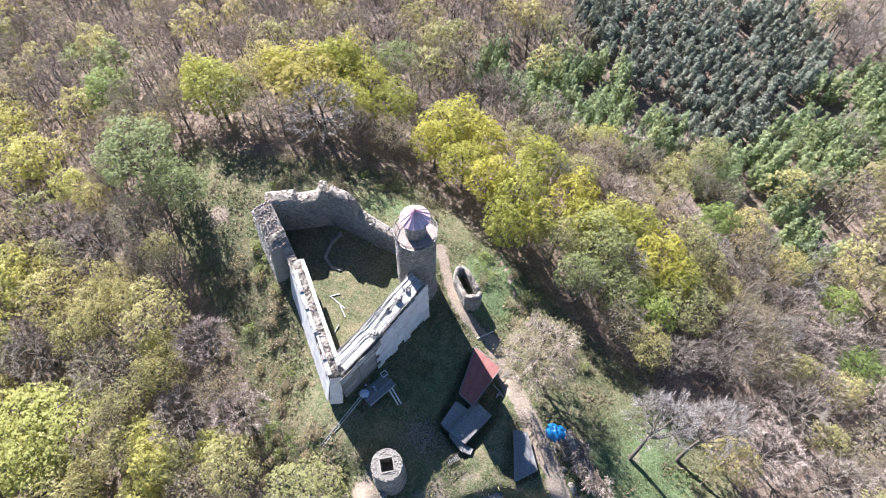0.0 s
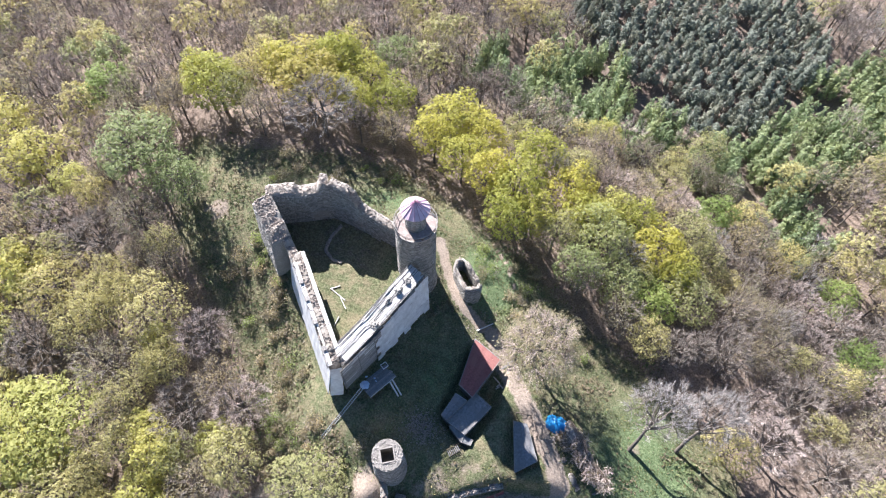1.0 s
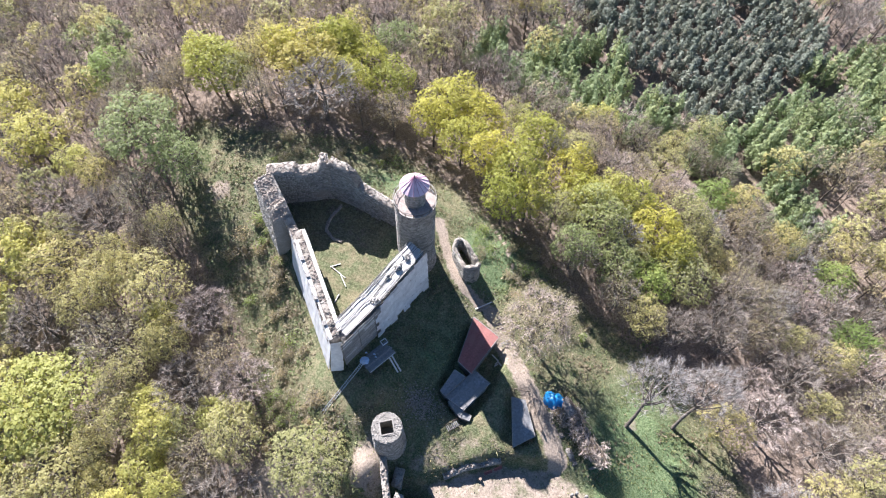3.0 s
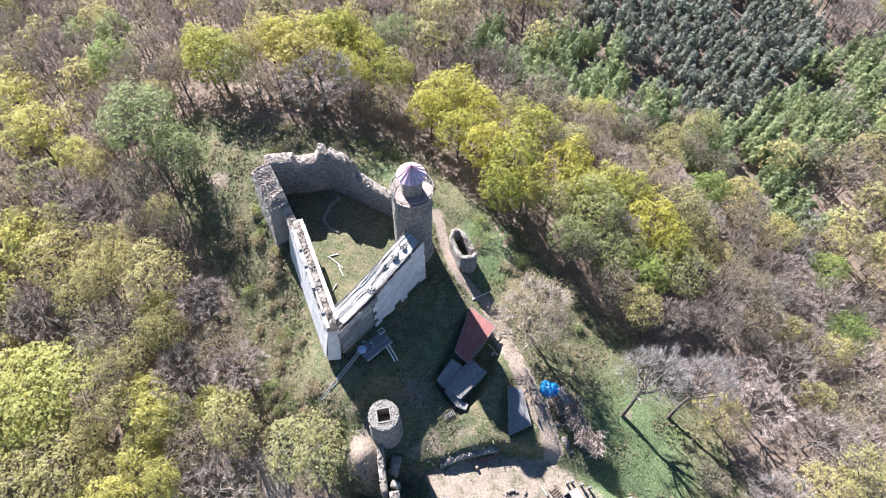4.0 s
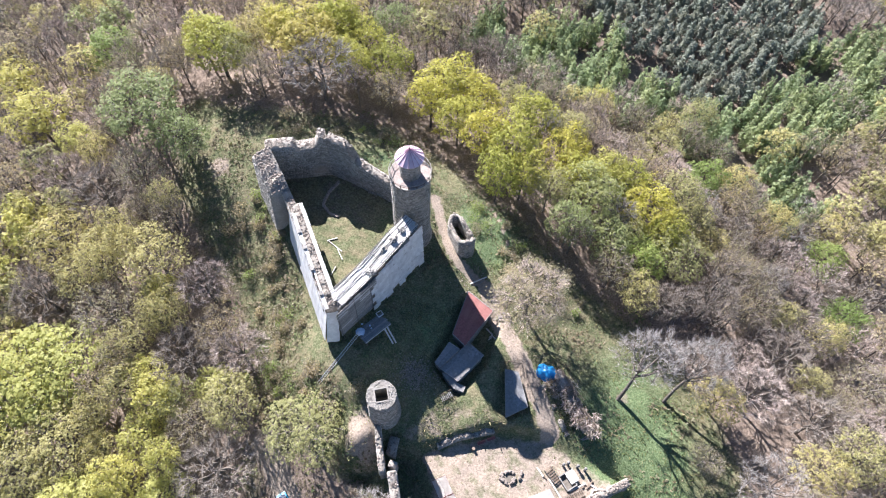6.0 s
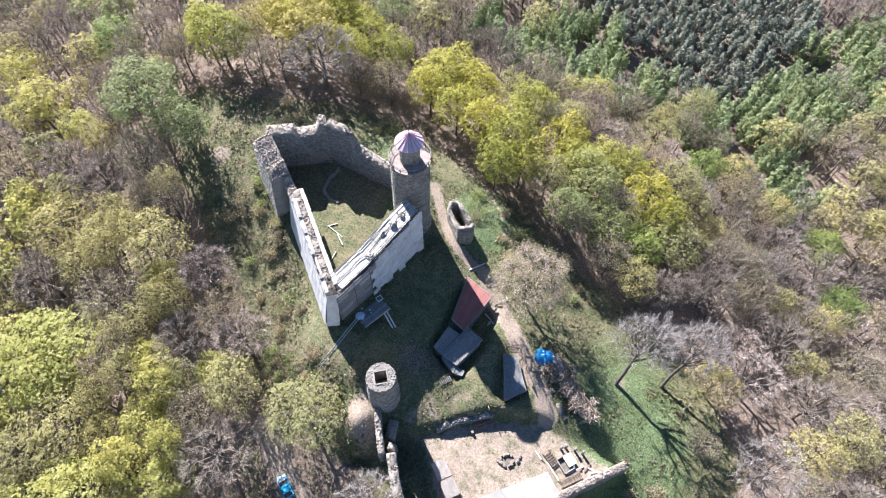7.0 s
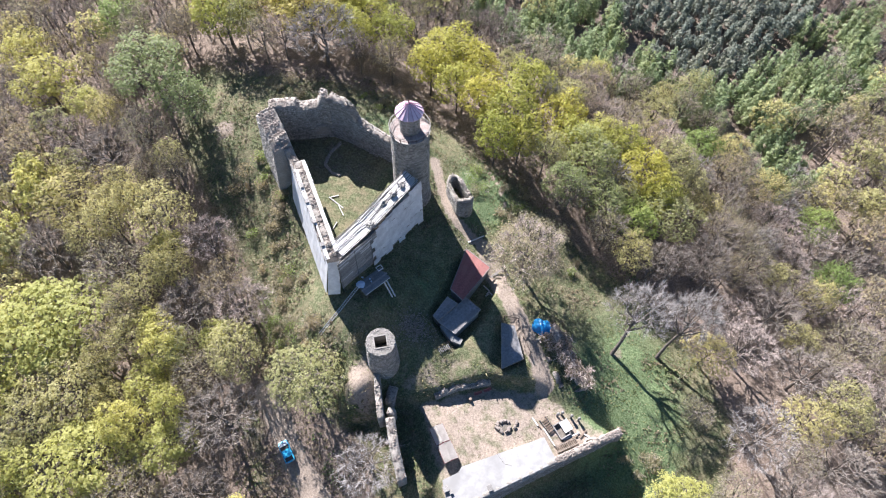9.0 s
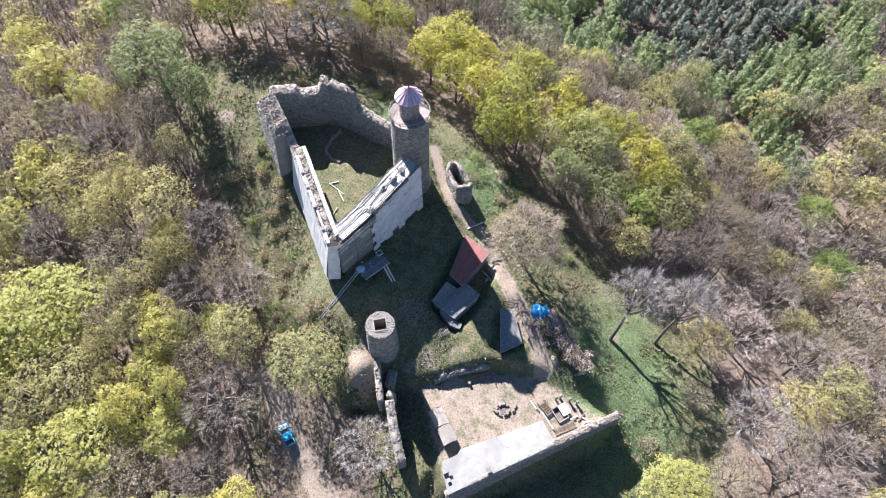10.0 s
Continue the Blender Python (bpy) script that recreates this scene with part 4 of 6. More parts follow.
walls("wall_bailey_north", ((12.2, 16.3), (6.0, 14.8), (2.4, 13.2)), 1.5, ((0, 1.9), (6, 1.8), (10, 1.5)), -0.5,
      "low dry-stone retaining wall along the courtyard", 35, ragged=0.25)
walls("ruin_wall_east", ((27.9, 17.0), (24.9, 22.4), (22.3, 26.6)), 1.6, ((0, 3.4), (6, 4.6), (11, 5.2)), -0.5,
      "long ruined wall with brush and timber on its crest", 36, ragged=0.5, kind="", category="ruin")
walls("ruin_wall_west", ((21.2, 25.0), (23.3, 20.6), (25.4, 16.6)), 0.9, ((0, 3.4), (5, 2.6), (9, 2.0)), -0.5,
      "broken low wall beside a dark sunken cell", 37, ragged=0.5, kind="", category="ruin")
walls("ruin_wall_end", ((25.8, 15.6), (29.6, 17.0)), 0.5, ((0, 0.9), (4, 1.1)), -1.0, "low kerb of stones closing the ruined cell", 38, ragged=0.2, kind="", category="ruin")
# the roofless stone hut by the keep
walls("roofless_hut", ((6.6, 50.6), (4.2, 54.6), (3.3, 54.4), (2.9, 53.2), (4.9, 48.9), (6.4, 48.6), (6.9, 49.6)), 0.75,
      ((0, 11.6), (4.6, 12.2), (5.5, 12.4), (7, 11.8), (11.6, 12.6), (13, 13.4), (14.2, 13.0)), 6.5,
      "roofless oval stone hut with thick broken walls", 39, ragged=0.3, kind="", category="hut")


# ---------------------------------------------------------------- sheds
def shed(corners, heights, mat, label, group, courses=5, side_mat=None, posts=True):
    """A low shed: a sloping roof laid in strips over boarded sides and posts. corners: four, the first two the high edge."""
    c = [Vector((x, y, z)) for (x, y), z in zip(corners, heights)]
    mid = sum(c, Vector()) / 4
    ob = thing("shed", Matrix.Translation((mid.x, mid.y, land_at(mid.x, mid.y))), label, "shed", group)
    off = Vector((mid.x, mid.y, land_at(mid.x, mid.y)))
    for k in range(courses):
        u, v = k / courses, (k + 1) / courses + 0.02
        bm = bmesh.new()
        q = [c[0].lerp(c[1], u), c[0].lerp(c[1], v), c[3].lerp(c[2], v), c[3].lerp(c[2], u)]
        lift = 0.012 * (k % 2)
        hi = [bm.verts.new(p - off + Vector((0, 0, 0.06 + lift))) for p in q]
        lo = [bm.verts.new(p - off + Vector((0, 0, lift - 0.02))) for p in q]
        bm.faces.new(hi)
        bm.faces.new(lo[::-1])
        for i in range(4):
            bm.faces.new((lo[i], lo[(i + 1) % 4], hi[(i + 1) % 4], hi[i]))
        part("roof_strip", bm, mat, ob)
    for a, b in ((0, 1), (1, 2), (2, 3), (3, 0)):
        bm = bmesh.new()
        beam(bm, c[a] - off + Vector((0, 0, 0.03)), c[b] - off + Vector((0, 0, 0.03)), 0.12, 0.16)
        part("fascia_board", bm, side_mat or DARK_PLANK, ob)
        p, q = c[a].lerp(mid, 0.08), c[b].lerp(mid, 0.08)
        za, zb = land_at(p.x, p.y) - 0.3, land_at(q.x, q.y) - 0.3
        bm = bmesh.new()
        o = (q - p).cross(Vector((0, 0, 1))).normalized() * 0.05
        lower = [Vector((p.x, p.y, za)), Vector((q.x, q.y, zb))]
        upper = [p - Vector((0, 0, 0.05)), q - Vector((0, 0, 0.05))]
        vs = [bm.verts.new(w + o * s - off) for s in (-1, 1) for w in (lower[0], lower[1], upper[1], upper[0])]
        for f in ((0, 1, 2, 3), (7, 6, 5, 4), (0, 4, 5, 1), (1, 5, 6, 2), (2, 6, 7, 3), (3, 7, 4, 0)):
            bm.faces.new([vs[i] for i in f])
        part("side_wall", bm, side_mat or DARK_PLANK, ob)
    return ob


shed(((6.7, 41.0), (11.4, 37.2), (6.4, 30.2), (4.0, 32.4)), (7.4, 7.3, 6.7, 6.8), RED_ROOF, "long timber shed with a faded red felt roof", "sheds below the keep", 6)
shed(((7.1, 31.2), (9.8, 28.9), (5.3, 24.1), (2.05, 26.3)), (6.0, 5.9, 5.2, 5.3), GREY_ROOF, "low timber shed with a grey felt roof", "sheds below the keep", 4)
shed(((3.5, 31.0), (5.45, 29.75), (2.0, 26.25), (1.05, 27.2)), (6.2, 6.15, 5.7, 5.75), GREY_ROOF, "narrow lean-to with a grey felt roof", "sheds below the keep", 2)
shed(((2.5, 25.5), (3.4, 26.1), (5.2, 24.4), (4.7, 22.9)), (4.9, 4.95, 4.6, 4.5), GREY_ROOF, "small grey roof over the shed steps", "sheds below the keep", 2)
shed(((4.9, 24.1), (6.7, 23.4), (6.3, 22.5), (4.85, 22.95)), (4.5, 4.4, 4.3, 4.4), GREY_ROOF, "small grey roof over the shed steps", "sheds below the keep", 2)
shed(((13.8, 26.9), (16.2, 26.5), (17.8, 20.4), (13.9, 18.4)), (4.9, 4.8, 4.2, 4.2), GREY_ROOF, "open-sided timber shed with a bluish grey roof", "sheds below the keep", 4)


def yard_frames():
    rng = random.Random(22)
    for k, (x, y, rz, l, z) in enumerate(((11.0, 34.6, -50, 1.7, 0.4), (11.4, 33.7, 40, 1.0, 0.4), (11.9, 33.2, -50, 1.2, 0.4), (11.2, 33.2, 35, 0.8, 0.3), (8.6, 43.6, 25, 3.4, 0.5), (9.3, 43.4, 40, 1.4, 0.35), (12.9, 37.2, 30, 2.2, 0.5), (12.4, 36.5, 25, 1.8, 0.5))):
        ob = thing("timber", pose(x, y, land_at(x, y), 0, 0, rz), "pale sawn timber propped beside the sheds", "timber", "timbers by the sheds")
        bm = bmesh.new()
        beam(bm, (-l / 2, 0, 0.12), (l / 2, 0, z), 0.2, 0.14)
        part("beam", bm, PLANK if k < 5 else DARK_PLANK, ob)
    fr = thing("post_rail", pose(16.6, 24.0, land_at(16.6, 24.0)), "dark pole rail along the open shed", "rail")
    for a, b in (((0.4, 4.0, 2.0), (2.4, -2.6, 1.6)), ((-2.2, 4.4, 2.3), (0.5, 4.0, 2.0))):
        bm = bmesh.new()
        bar(bm, a, b, 0.1)
        part("rail", bm, LOG, fr)
    for p in ((0.4, 4.0, 2.0), (1.4, 0.7, 1.8), (2.4, -2.6, 1.6), (-2.2, 4.4, 2.3)):
        bm = bmesh.new()
        bar(bm, (p[0], p[1], -0.6), p, 0.1)
        part("post", bm, LOG, fr)
    st = thing("iron_steps", pose(2.6, 21.0, land_at(2.6, 21.0), 0, 0, 30), "dark iron steps with thin rails", "steps")
    for k in range(7):
        bm = bmesh.new()
        box(bm, (0.32 * k, 0, 0.12 + 0.02 * k), (0.16, 1.0, 0.05))
        part("tread", bm, GREY_ROOF, st)
    for y in (-0.55, 0.55):
        bm = bmesh.new()
        bar(bm, (0, y, 0.9), (2.2, y, 1.05), 0.03)
        part("hand_rail", bm, RUST, st)
        for x in (0.0, 1.1, 2.2):
            bm = bmesh.new()
            bar(bm, (x, y, 0), (x, y, 1.0), 0.03)
            part("post", bm, RUST, st)
    # blue tarpaulin over a heap
    tarp = thing("tarpaulin", pose(21.6, 26.9, land_at(21.6, 26.9)), "bright blue tarpaulin draped over a heap", "tarpaulin")
    bm = bmesh.new()
    bmesh.ops.create_grid(bm, x_segments=26, y_segments=20, size=1.0)
    for v in bm.verts:
        x, y = v.co.x * 2.4, v.co.y * 1.75
        r = math.hypot(x / 2.4, y / 1.75)
        edge = 1.0 + 0.12 * math.sin(5 * math.atan2(y, x) + 1)
        z = 2.0 * max(0.0, 1 - (r / edge) ** 2.2) + 0.12 * noise.noise(Vector((x * 1.4, y * 1.4, 0))) + 0.08 * noise.noise(Vector((x * 4, y * 4, 2)))
        v.co = Vector((x * (1 - 0.12 * (r > 0.9)), y * (1 - 0.12 * (r > 0.9)), max(z, 0.04) - 0.25 * max(0, r - 1.0)))
    bmesh.ops.rotate(bm, verts=bm.verts, matrix=Matrix.Rotation(radians(-28), 3, "Z"))
    part("sheet", bm, BLUE, tarp, smooth=True)
    # cut timber on the ruined wall
    for k in range(16):
        t = k / 15
        x, y = 29.2 - 5.0 * t + rng.uniform(-0.8, 0.6), 17.6 + 8.6 * t + rng.uniform(-0.5, 0.5)
        l = rng.uniform(2.2, 4.2)
        ob = thing("log", pose(x, y, 3.7 + 1.7 * t, rng.uniform(-6, 6), rng.uniform(-6, 6), 120 + rng.uniform(-14, 14)), "weathered branch log lying on the ruined wall", "log", "logs on the ruin")
        bm = bmesh.new()
        bar(bm, (-l / 2, 0, 0.08), (l / 2, 0, 0.1), rng.uniform(0.06, 0.14), 7)
        part("stem", bm, LOG, ob)


yard_frames()


def ruin_brush():
    """Dead brush and grass that has overgrown the ruined cell by the path."""
    rng = np.random.default_rng(66)
    for k in range(13):
        t = 0.78 * k / 12
        x, y = 28.6 - 5.6 * t + rng.uniform(-1.6, 1.0), 17.0 + 9.4 * t + rng.uniform(-0.6, 0.6)
        ob = thing("brush_heap", pose(x, y, 0), "heap of dead brown brush on the ruined wall", "brush", "brush on the ruin")
        z = float(np.interp(t, (0, 1), (3.2, 5.2)))
        c = rng.normal(0, 0.7, (9, 3)) * (1, 1, 0.3) + (0, 0, z)
        v, tr = scatter_flakes(rng, c, 0.8, 260, 1.3, 0.06)
        part_np("branchwork", v, tr, [TWIG_RED if k % 3 else TWIG], ob, "", "stuff")
        v, tr = scatter_flakes(rng, c, 0.8, 160, 0.3)
        part_np("leaf_mass", v, tr, [DRY_GRASS], ob, "", "stuff")


ruin_brush()


# ---------------------------------------------------------------- courtyard of the bailey
def slab():
    pts = ((4.3, -0.5), (6.9, 0.9), (7.4, 1.8), (13.4, 4.2), (21.6, 7.5), (23.6, 3.6), (22.0, 2.7), (5.6, -5.6))
    ob = thing("flat_roof", pose(0, 0, 0), "white flat roof terrace of a vaulted cellar behind the wall", "roof")
    bm = bmesh.new()
    hi = [bm.verts.new((x, y, 1.12)) for x, y in pts]
    lo = [bm.verts.new((x, y, -0.6)) for x, y in pts]
    bm.faces.new(hi)
    for i in range(len(pts)):
        j = (i + 1) % len(pts)
        bm.faces.new((lo[i], lo[j], hi[j], hi[i]))
    part("deck", bm, SLAB, ob)
    for a, b in (((13.4, 4.2), (14.6, 2.7)), ((14.6, 2.7), (15.9, 2.4))):
        bm = bmesh.new()
        beam(bm, (*a, 1.13), (*b, 1.13), 0.05, 0.03)
        part("seam", bm, DARK_STONE, ob, "dark open seam in the roofing")
    for k, (x, y, sx, sy, h) in enumerate(((12.2, -1.4, 0.7, 0.9, 0.5), (4.9, -1.9, 0.8, 0.9, 0.5), (5.8, -2.4, 0.4, 0.45, 0.35), (5.6, -3.4, 0.45, 0.5, 0.35))):
        ob2 = thing("vent_stub", pose(x, y, 1.12, 0, 0, 25), "small dark vent standing on the white roof", "vent", "roof vents")
        bm = bmesh.new()
        box(bm, (0, 0, h / 2), (sx, sy, h), bevel=0.04)
        part("body", bm, DARK_STONE, ob2)
        bm = bmesh.new()
        box(bm, (0, 0, h + 0.03), (sx + 0.12, sy + 0.12, 0.06), bevel=0.02)
        part("cap", bm, DARK_PLANK, ob2)


slab()


def canopy(x, y, rz, label):
    """A market stall: a low ridged canvas roof on four posts over a table."""
    z = land_at(x, y)
    ob = thing("market_stall", pose(x, y, z, 0, 0, rz), label, "stall", "market stalls")
    l, w, eave, ridge = 3.1, 2.5, 1.75, 2.25
    for sgn in (-1, 1):
        bm = bmesh.new()
        n = 6
        rows = []
        for j in range(4):
            t = j / 3
            row = []
            for i in range(n + 1):
                u = -l / 2 + l * i / n
                sag = -0.05 * math.sin(math.pi * t) * (1 + 0.4 * math.cos(i * 2.1))
                row.append(bm.verts.new((u, sgn * (w / 2) * (1 - t), eave + (ridge - eave) * t + sag)))
            rows.append(row)
        for a, b in zip(rows, rows[1:]):
            for i in range(n):
                bm.faces.new((a[i], a[i + 1], b[i + 1], b[i]))
        bmesh.ops.solidify(bm, geom=bm.faces[:], thickness=0.03)
        part("canvas_slope", bm, CANVAS, ob)
        bm = bmesh.new()
        box(bm, (0, sgn * (w / 2 + 0.01), eave - 0.12), (l, 0.03, 0.26))
        part("valance", bm, MAROON, ob, "maroon valance")
    for sx in (-1, 1):
        bm = bmesh.new()
        vs = [bm.verts.new((sx * (l / 2 + q), y_, z_)) for q in (0, 0.02) for y_, z_ in ((-w / 2, eave), (w / 2, eave), (0, ridge))]
        bm.faces.new(vs[:3])
        bm.faces.new(vs[3:][::-1])
        for i in range(3):
            bm.faces.new((vs[i], vs[(i + 1) % 3], vs[3 + (i + 1) % 3], vs[3 + i]))
        part("gable_cloth", bm, MAROON, ob, "maroon gable cloth")
        for sy in (-1, 1):
            bm = bmesh.new()
            bar(bm, (sx * (l / 2 - 0.08), sy * (w / 2 - 0.08), 0), (sx * (l / 2 - 0.08), sy * (w / 2 - 0.08), eave), 0.05)
            part("post", bm, DARK_PLANK, ob)
    bm = bmesh.new()
    box(bm, (0, -0.5, 0.8), (l - 0.4, 0.8, 0.06))
    part("counter", bm, DARK_PLANK, ob)


canopy(3.4, 6.8, -63, "market stall with a cream canvas roof and maroon trim")
canopy(4.95, 3.95, -63, "market stall with a cream canvas roof and maroon trim")


def courtyard_things():
    rng = random.Random(31)
    for k in range(14):
        q = 2 * math.pi * k / 14 + rng.uniform(-0.15, 0.15)
        r = 1.0 + rng.uniform(-0.3, 0.2) + (0.8 if k in (0, 1) else 0)
        x, y = 14.7 + 1.25 * r * math.cos(q), 9.3 + r * math.sin(q)
        ob = thing("fire_ring_stone", pose(x, y, land_at(x, y), 0, 0, math.degrees(q) + rng.uniform(-30, 30)), "rough grey-brown stone of the open fire ring", "stone", "fire ring stones")
        bm = bmesh.new()
        box(bm, (0, 0, 0.26), (rng.uniform(0.3, 0.5), rng.uniform(0.5, 0.95), rng.uniform(0.3, 0.5)), jitter=0.09, bevel=0.06)
        part("stone", bm, RUBBLE, ob)
    pit = thing("ash_patch", pose(14.7, 9.3, land_at(14.7, 9.3)), "grey ash bed inside the fire ring", "ash")
    bm = bmesh.new()
    lathe(bm, ((1.0, 0.0), (0.9, 0.06), (0.3, 0.1)), 18)
    part("ash", bm, DARK_STONE, pit)
    for x, y, rz, n in ((10.0, 15.1, 22, 5), (11.7, 15.8, 22, 5)):
        ob = thing("bench", pose(x, y - 0.4, land_at(x, y - 0.4), 0, 0, rz), "reddish timber bench before the low wall", "bench", "courtyard benches")
        bm = bmesh.new()
        box(bm, (0, 0, 0.45), (1.5, 0.4, 0.06), bevel=0.01)
        part("seat", bm, RED_ROOF, ob)
        bm = bmesh.new()
        box(bm, (0, 0.22, 0.75), (1.5, 0.06, 0.3), rx=-10)
        part("backrest", bm, RED_ROOF, ob)
        for sx in (-0.6, 0.6):
            bm = bmesh.new()
            box(bm, (sx, 0, 0.21), (0.08, 0.36, 0.42))
            part("leg", bm, DARK_PLANK, ob)
    ob = thing("tree_stump", pose(8.6, 13.6, land_at(8.6, 13.6)), "short dark stump by the low wall", "stump")
    bm = bmesh.new()
    lathe(bm, ((0.34, -0.1), (0.28, 0.35), (0.26, 0.8)), 10)
    part("stump", bm, LOG, ob)

    def slats(x, y, rz, n, l, gap, label, tilt=0.0):
        o = thing("slatted_frame", pose(x, y, land_at(x, y) + 0.05, tilt, 0, rz), label, "timber frame", "slatted frames")
        for k in range(n):
            b = bmesh.new()
            box(b, ((k - (n - 1) / 2) * gap, 0, 0.42), (0.2, l, 0.12), jitter=0.01)
            part("slat", b, LOG, o)
        for sy in (-1, 1):
            b = bmesh.new()
            box(b, (0, sy * (l / 2 - 0.12), 0.22), (gap * n, 0.14, 0.28))
            part("bearer", b, DARK_PLANK, o)
    slats(22.3, 9.9, -52, 7, 1.5, 0.42, "open frame of heavy dark slats on bearers")
    slats(25.6, 6.5, 25, 12, 1.2, 0.34, "row of short stakes fixed to a timber frame")
    for x, y, rz, l in ((20.2, 10.3, -55, 1.7), (20.7, 9.9, -55, 1.5), (22.6, 7.7, -58, 3.4), (26.5, 8.1, 27, 3.2), (26.0, 7.5, 27, 3.6), (28.6, 8.6, 50, 1.8), (29.3, 8.3, -30, 1.5), (29.8, 7.9, 10, 1.8), (28.9, 7.4, 60, 1.4)):
        o = thing("timber", pose(x, y, land_at(x, y), 0, 0, rz), "rough squared timber lying in the courtyard", "timber", "courtyard timbers")
        b = bmesh.new()
        beam(b, (-l / 2, 0, 0.14), (l / 2, 0, 0.2), 0.24, 0.2)
        part("beam", b, PLANK if rng.random() < 0.5 else LOG, o)
    o = thing("timber_pit", pose(24.8, 9.0, land_at(24.8, 9.0), 0, 0, -58), "dark timber-lined pit half covered by a pale board", "pit")
    for a, c in (((-1.3, -1.0), (1.3, -1.0)), ((1.3, -1.0), (1.3, 1.0)), ((1.3, 1.0), (-1.3, 1.0)), ((-1.3, 1.0), (-1.3, -1.0))):
        b = bmesh.new()
        beam(b, (*a, 0.35), (*c, 0.35), 0.18, 0.7)
        part("lining_beam", b, DARK_PLANK, o)
    b = bmesh.new()
    box(b, (0, 0, 0.06), (2.4, 1.8, 0.05))
    part("floor", b, DARK_STONE, o)
    b = bmesh.new()
    box(b, (-0.2, 1.0, 0.78), (2.0, 1.6, 0.06), rx=6)
    part("cover_board", b, SHEET, o, "pale cover board")
    for x, y in ((24.2, 11.6), (25.0, 11.9), (27.9, 11.0), (26.6, 11.4)):
        o = thing("carved_post", pose(x, y, land_at(x, y)), "short dark timber post in the courtyard", "post", "courtyard posts")
        b = bmesh.new()
        lathe(b, ((0.2, -0.2), (0.2, 1.0), (0.28, 1.05), (0.26, 1.45), (0.08, 1.6)), 9)
        part("post", b, DARK_PLANK, o)


courtyard_things()


# ---------------------------------------------------------------- parked car
def car():
    x, y = -23.7, 3.7
    ob = thing("car", pose(x, y, land_at(x, y), 0, 0, 123), "bright blue hatchback parked on the forest track", "car")
    paint = surface("blue_car_paint", (0.03, 0.36, 0.62), (0.05, 0.42, 0.70), 1.0, 0.4, 0.25, 0, 0.0)
    glass = surface("dark_car_glass", (0.02, 0.025, 0.03), (0.05, 0.055, 0.06), 1.0, 0.4, 0.08, 0, 0.0)
    tyre = surface("tyre_rubber", (0.015, 0.015, 0.015), (0.04, 0.04, 0.04), 8.0, 1.0, 0.8, 0.2, 0.01)
    silver = surface("silver_bonnet", (0.55, 0.60, 0.64), (0.66, 0.70, 0.74), 1.0, 0.4, 0.3, 0, 0.0)

    def loft(rings, mat, name, parent=ob):
        bm = bmesh.new()
        loops = [[bm.verts.new((xx, sy * w, z)) for sy, z in ((-1, z0), (-1, z1), (1, z1), (1, z0))] for xx, w, z0, z1 in rings]
        for a, b in zip(loops, loops[1:]):
            for i in range(4):
                bm.faces.new((a[i], a[(i + 1) % 4], b[(i + 1) % 4], b[i]))
        bm.faces.new(loops[0])
        bm.faces.new(loops[-1])
        bmesh.ops.bevel(bm, geom=bm.edges[:], offset=0.05, segments=2, affect="EDGES")
        return part(name, bm, mat, parent)
    loft(((-2.05, 0.78, 0.35, 0.72), (-1.9, 0.86, 0.22, 0.90), (0.9, 0.88, 0.22, 0.92), (1.6, 0.86, 0.22, 0.84), (2.05, 0.74, 0.30, 0.66)), paint, "body")
    loft(((-1.85, 0.74, 0.88, 0.95), (-1.35, 0.70, 0.88, 1.36), (0.2, 0.70, 0.88, 1.40), (1.05, 0.76, 0.88, 0.93)), glass, "window_band")
    loft(((-1.25, 0.66, 1.36, 1.42), (0.15, 0.66, 1.40, 1.46)), paint, "roof")
    loft(((1.0, 0.72, 0.90, 0.945), (1.62, 0.72, 0.84, 0.88)), silver, "bonnet")
    for sx in (-1.3, 1.3):
        for sy in (-0.84, 0.84):
            bm = bmesh.new()
            bar(bm, (sx, sy - 0.09, 0.31), (sx, sy + 0.09, 0.31), 0.31, 18)
            wheel = part("wheel", bm, tyre, ob)
            bm = bmesh.new()
            bar(bm, (sx, sy - 0.10, 0.31), (sx, sy + 0.10, 0.31), 0.19, 14)
            part("rim", bm, ALUMINIUM, wheel)
    for sy in (-0.6, 0.6):
        bm = bmesh.new()
        box(bm, (2.0, sy, 0.62), (0.12, 0.3, 0.14), bevel=0.03)
        part("headlight", bm, SHEET, ob)
        bm = bmesh.new()
        box(bm, (-2.02, sy, 0.72), (0.08, 0.22, 0.22), bevel=0.02)
        part("tail_light", bm, RED_ROOF, ob)
        bm = bmesh.new()
        box(bm, (0.75, sy * 1.6, 0.95), (0.14, 0.16, 0.12), bevel=0.03)
        part("wing_mirror", bm, paint, ob)


car()
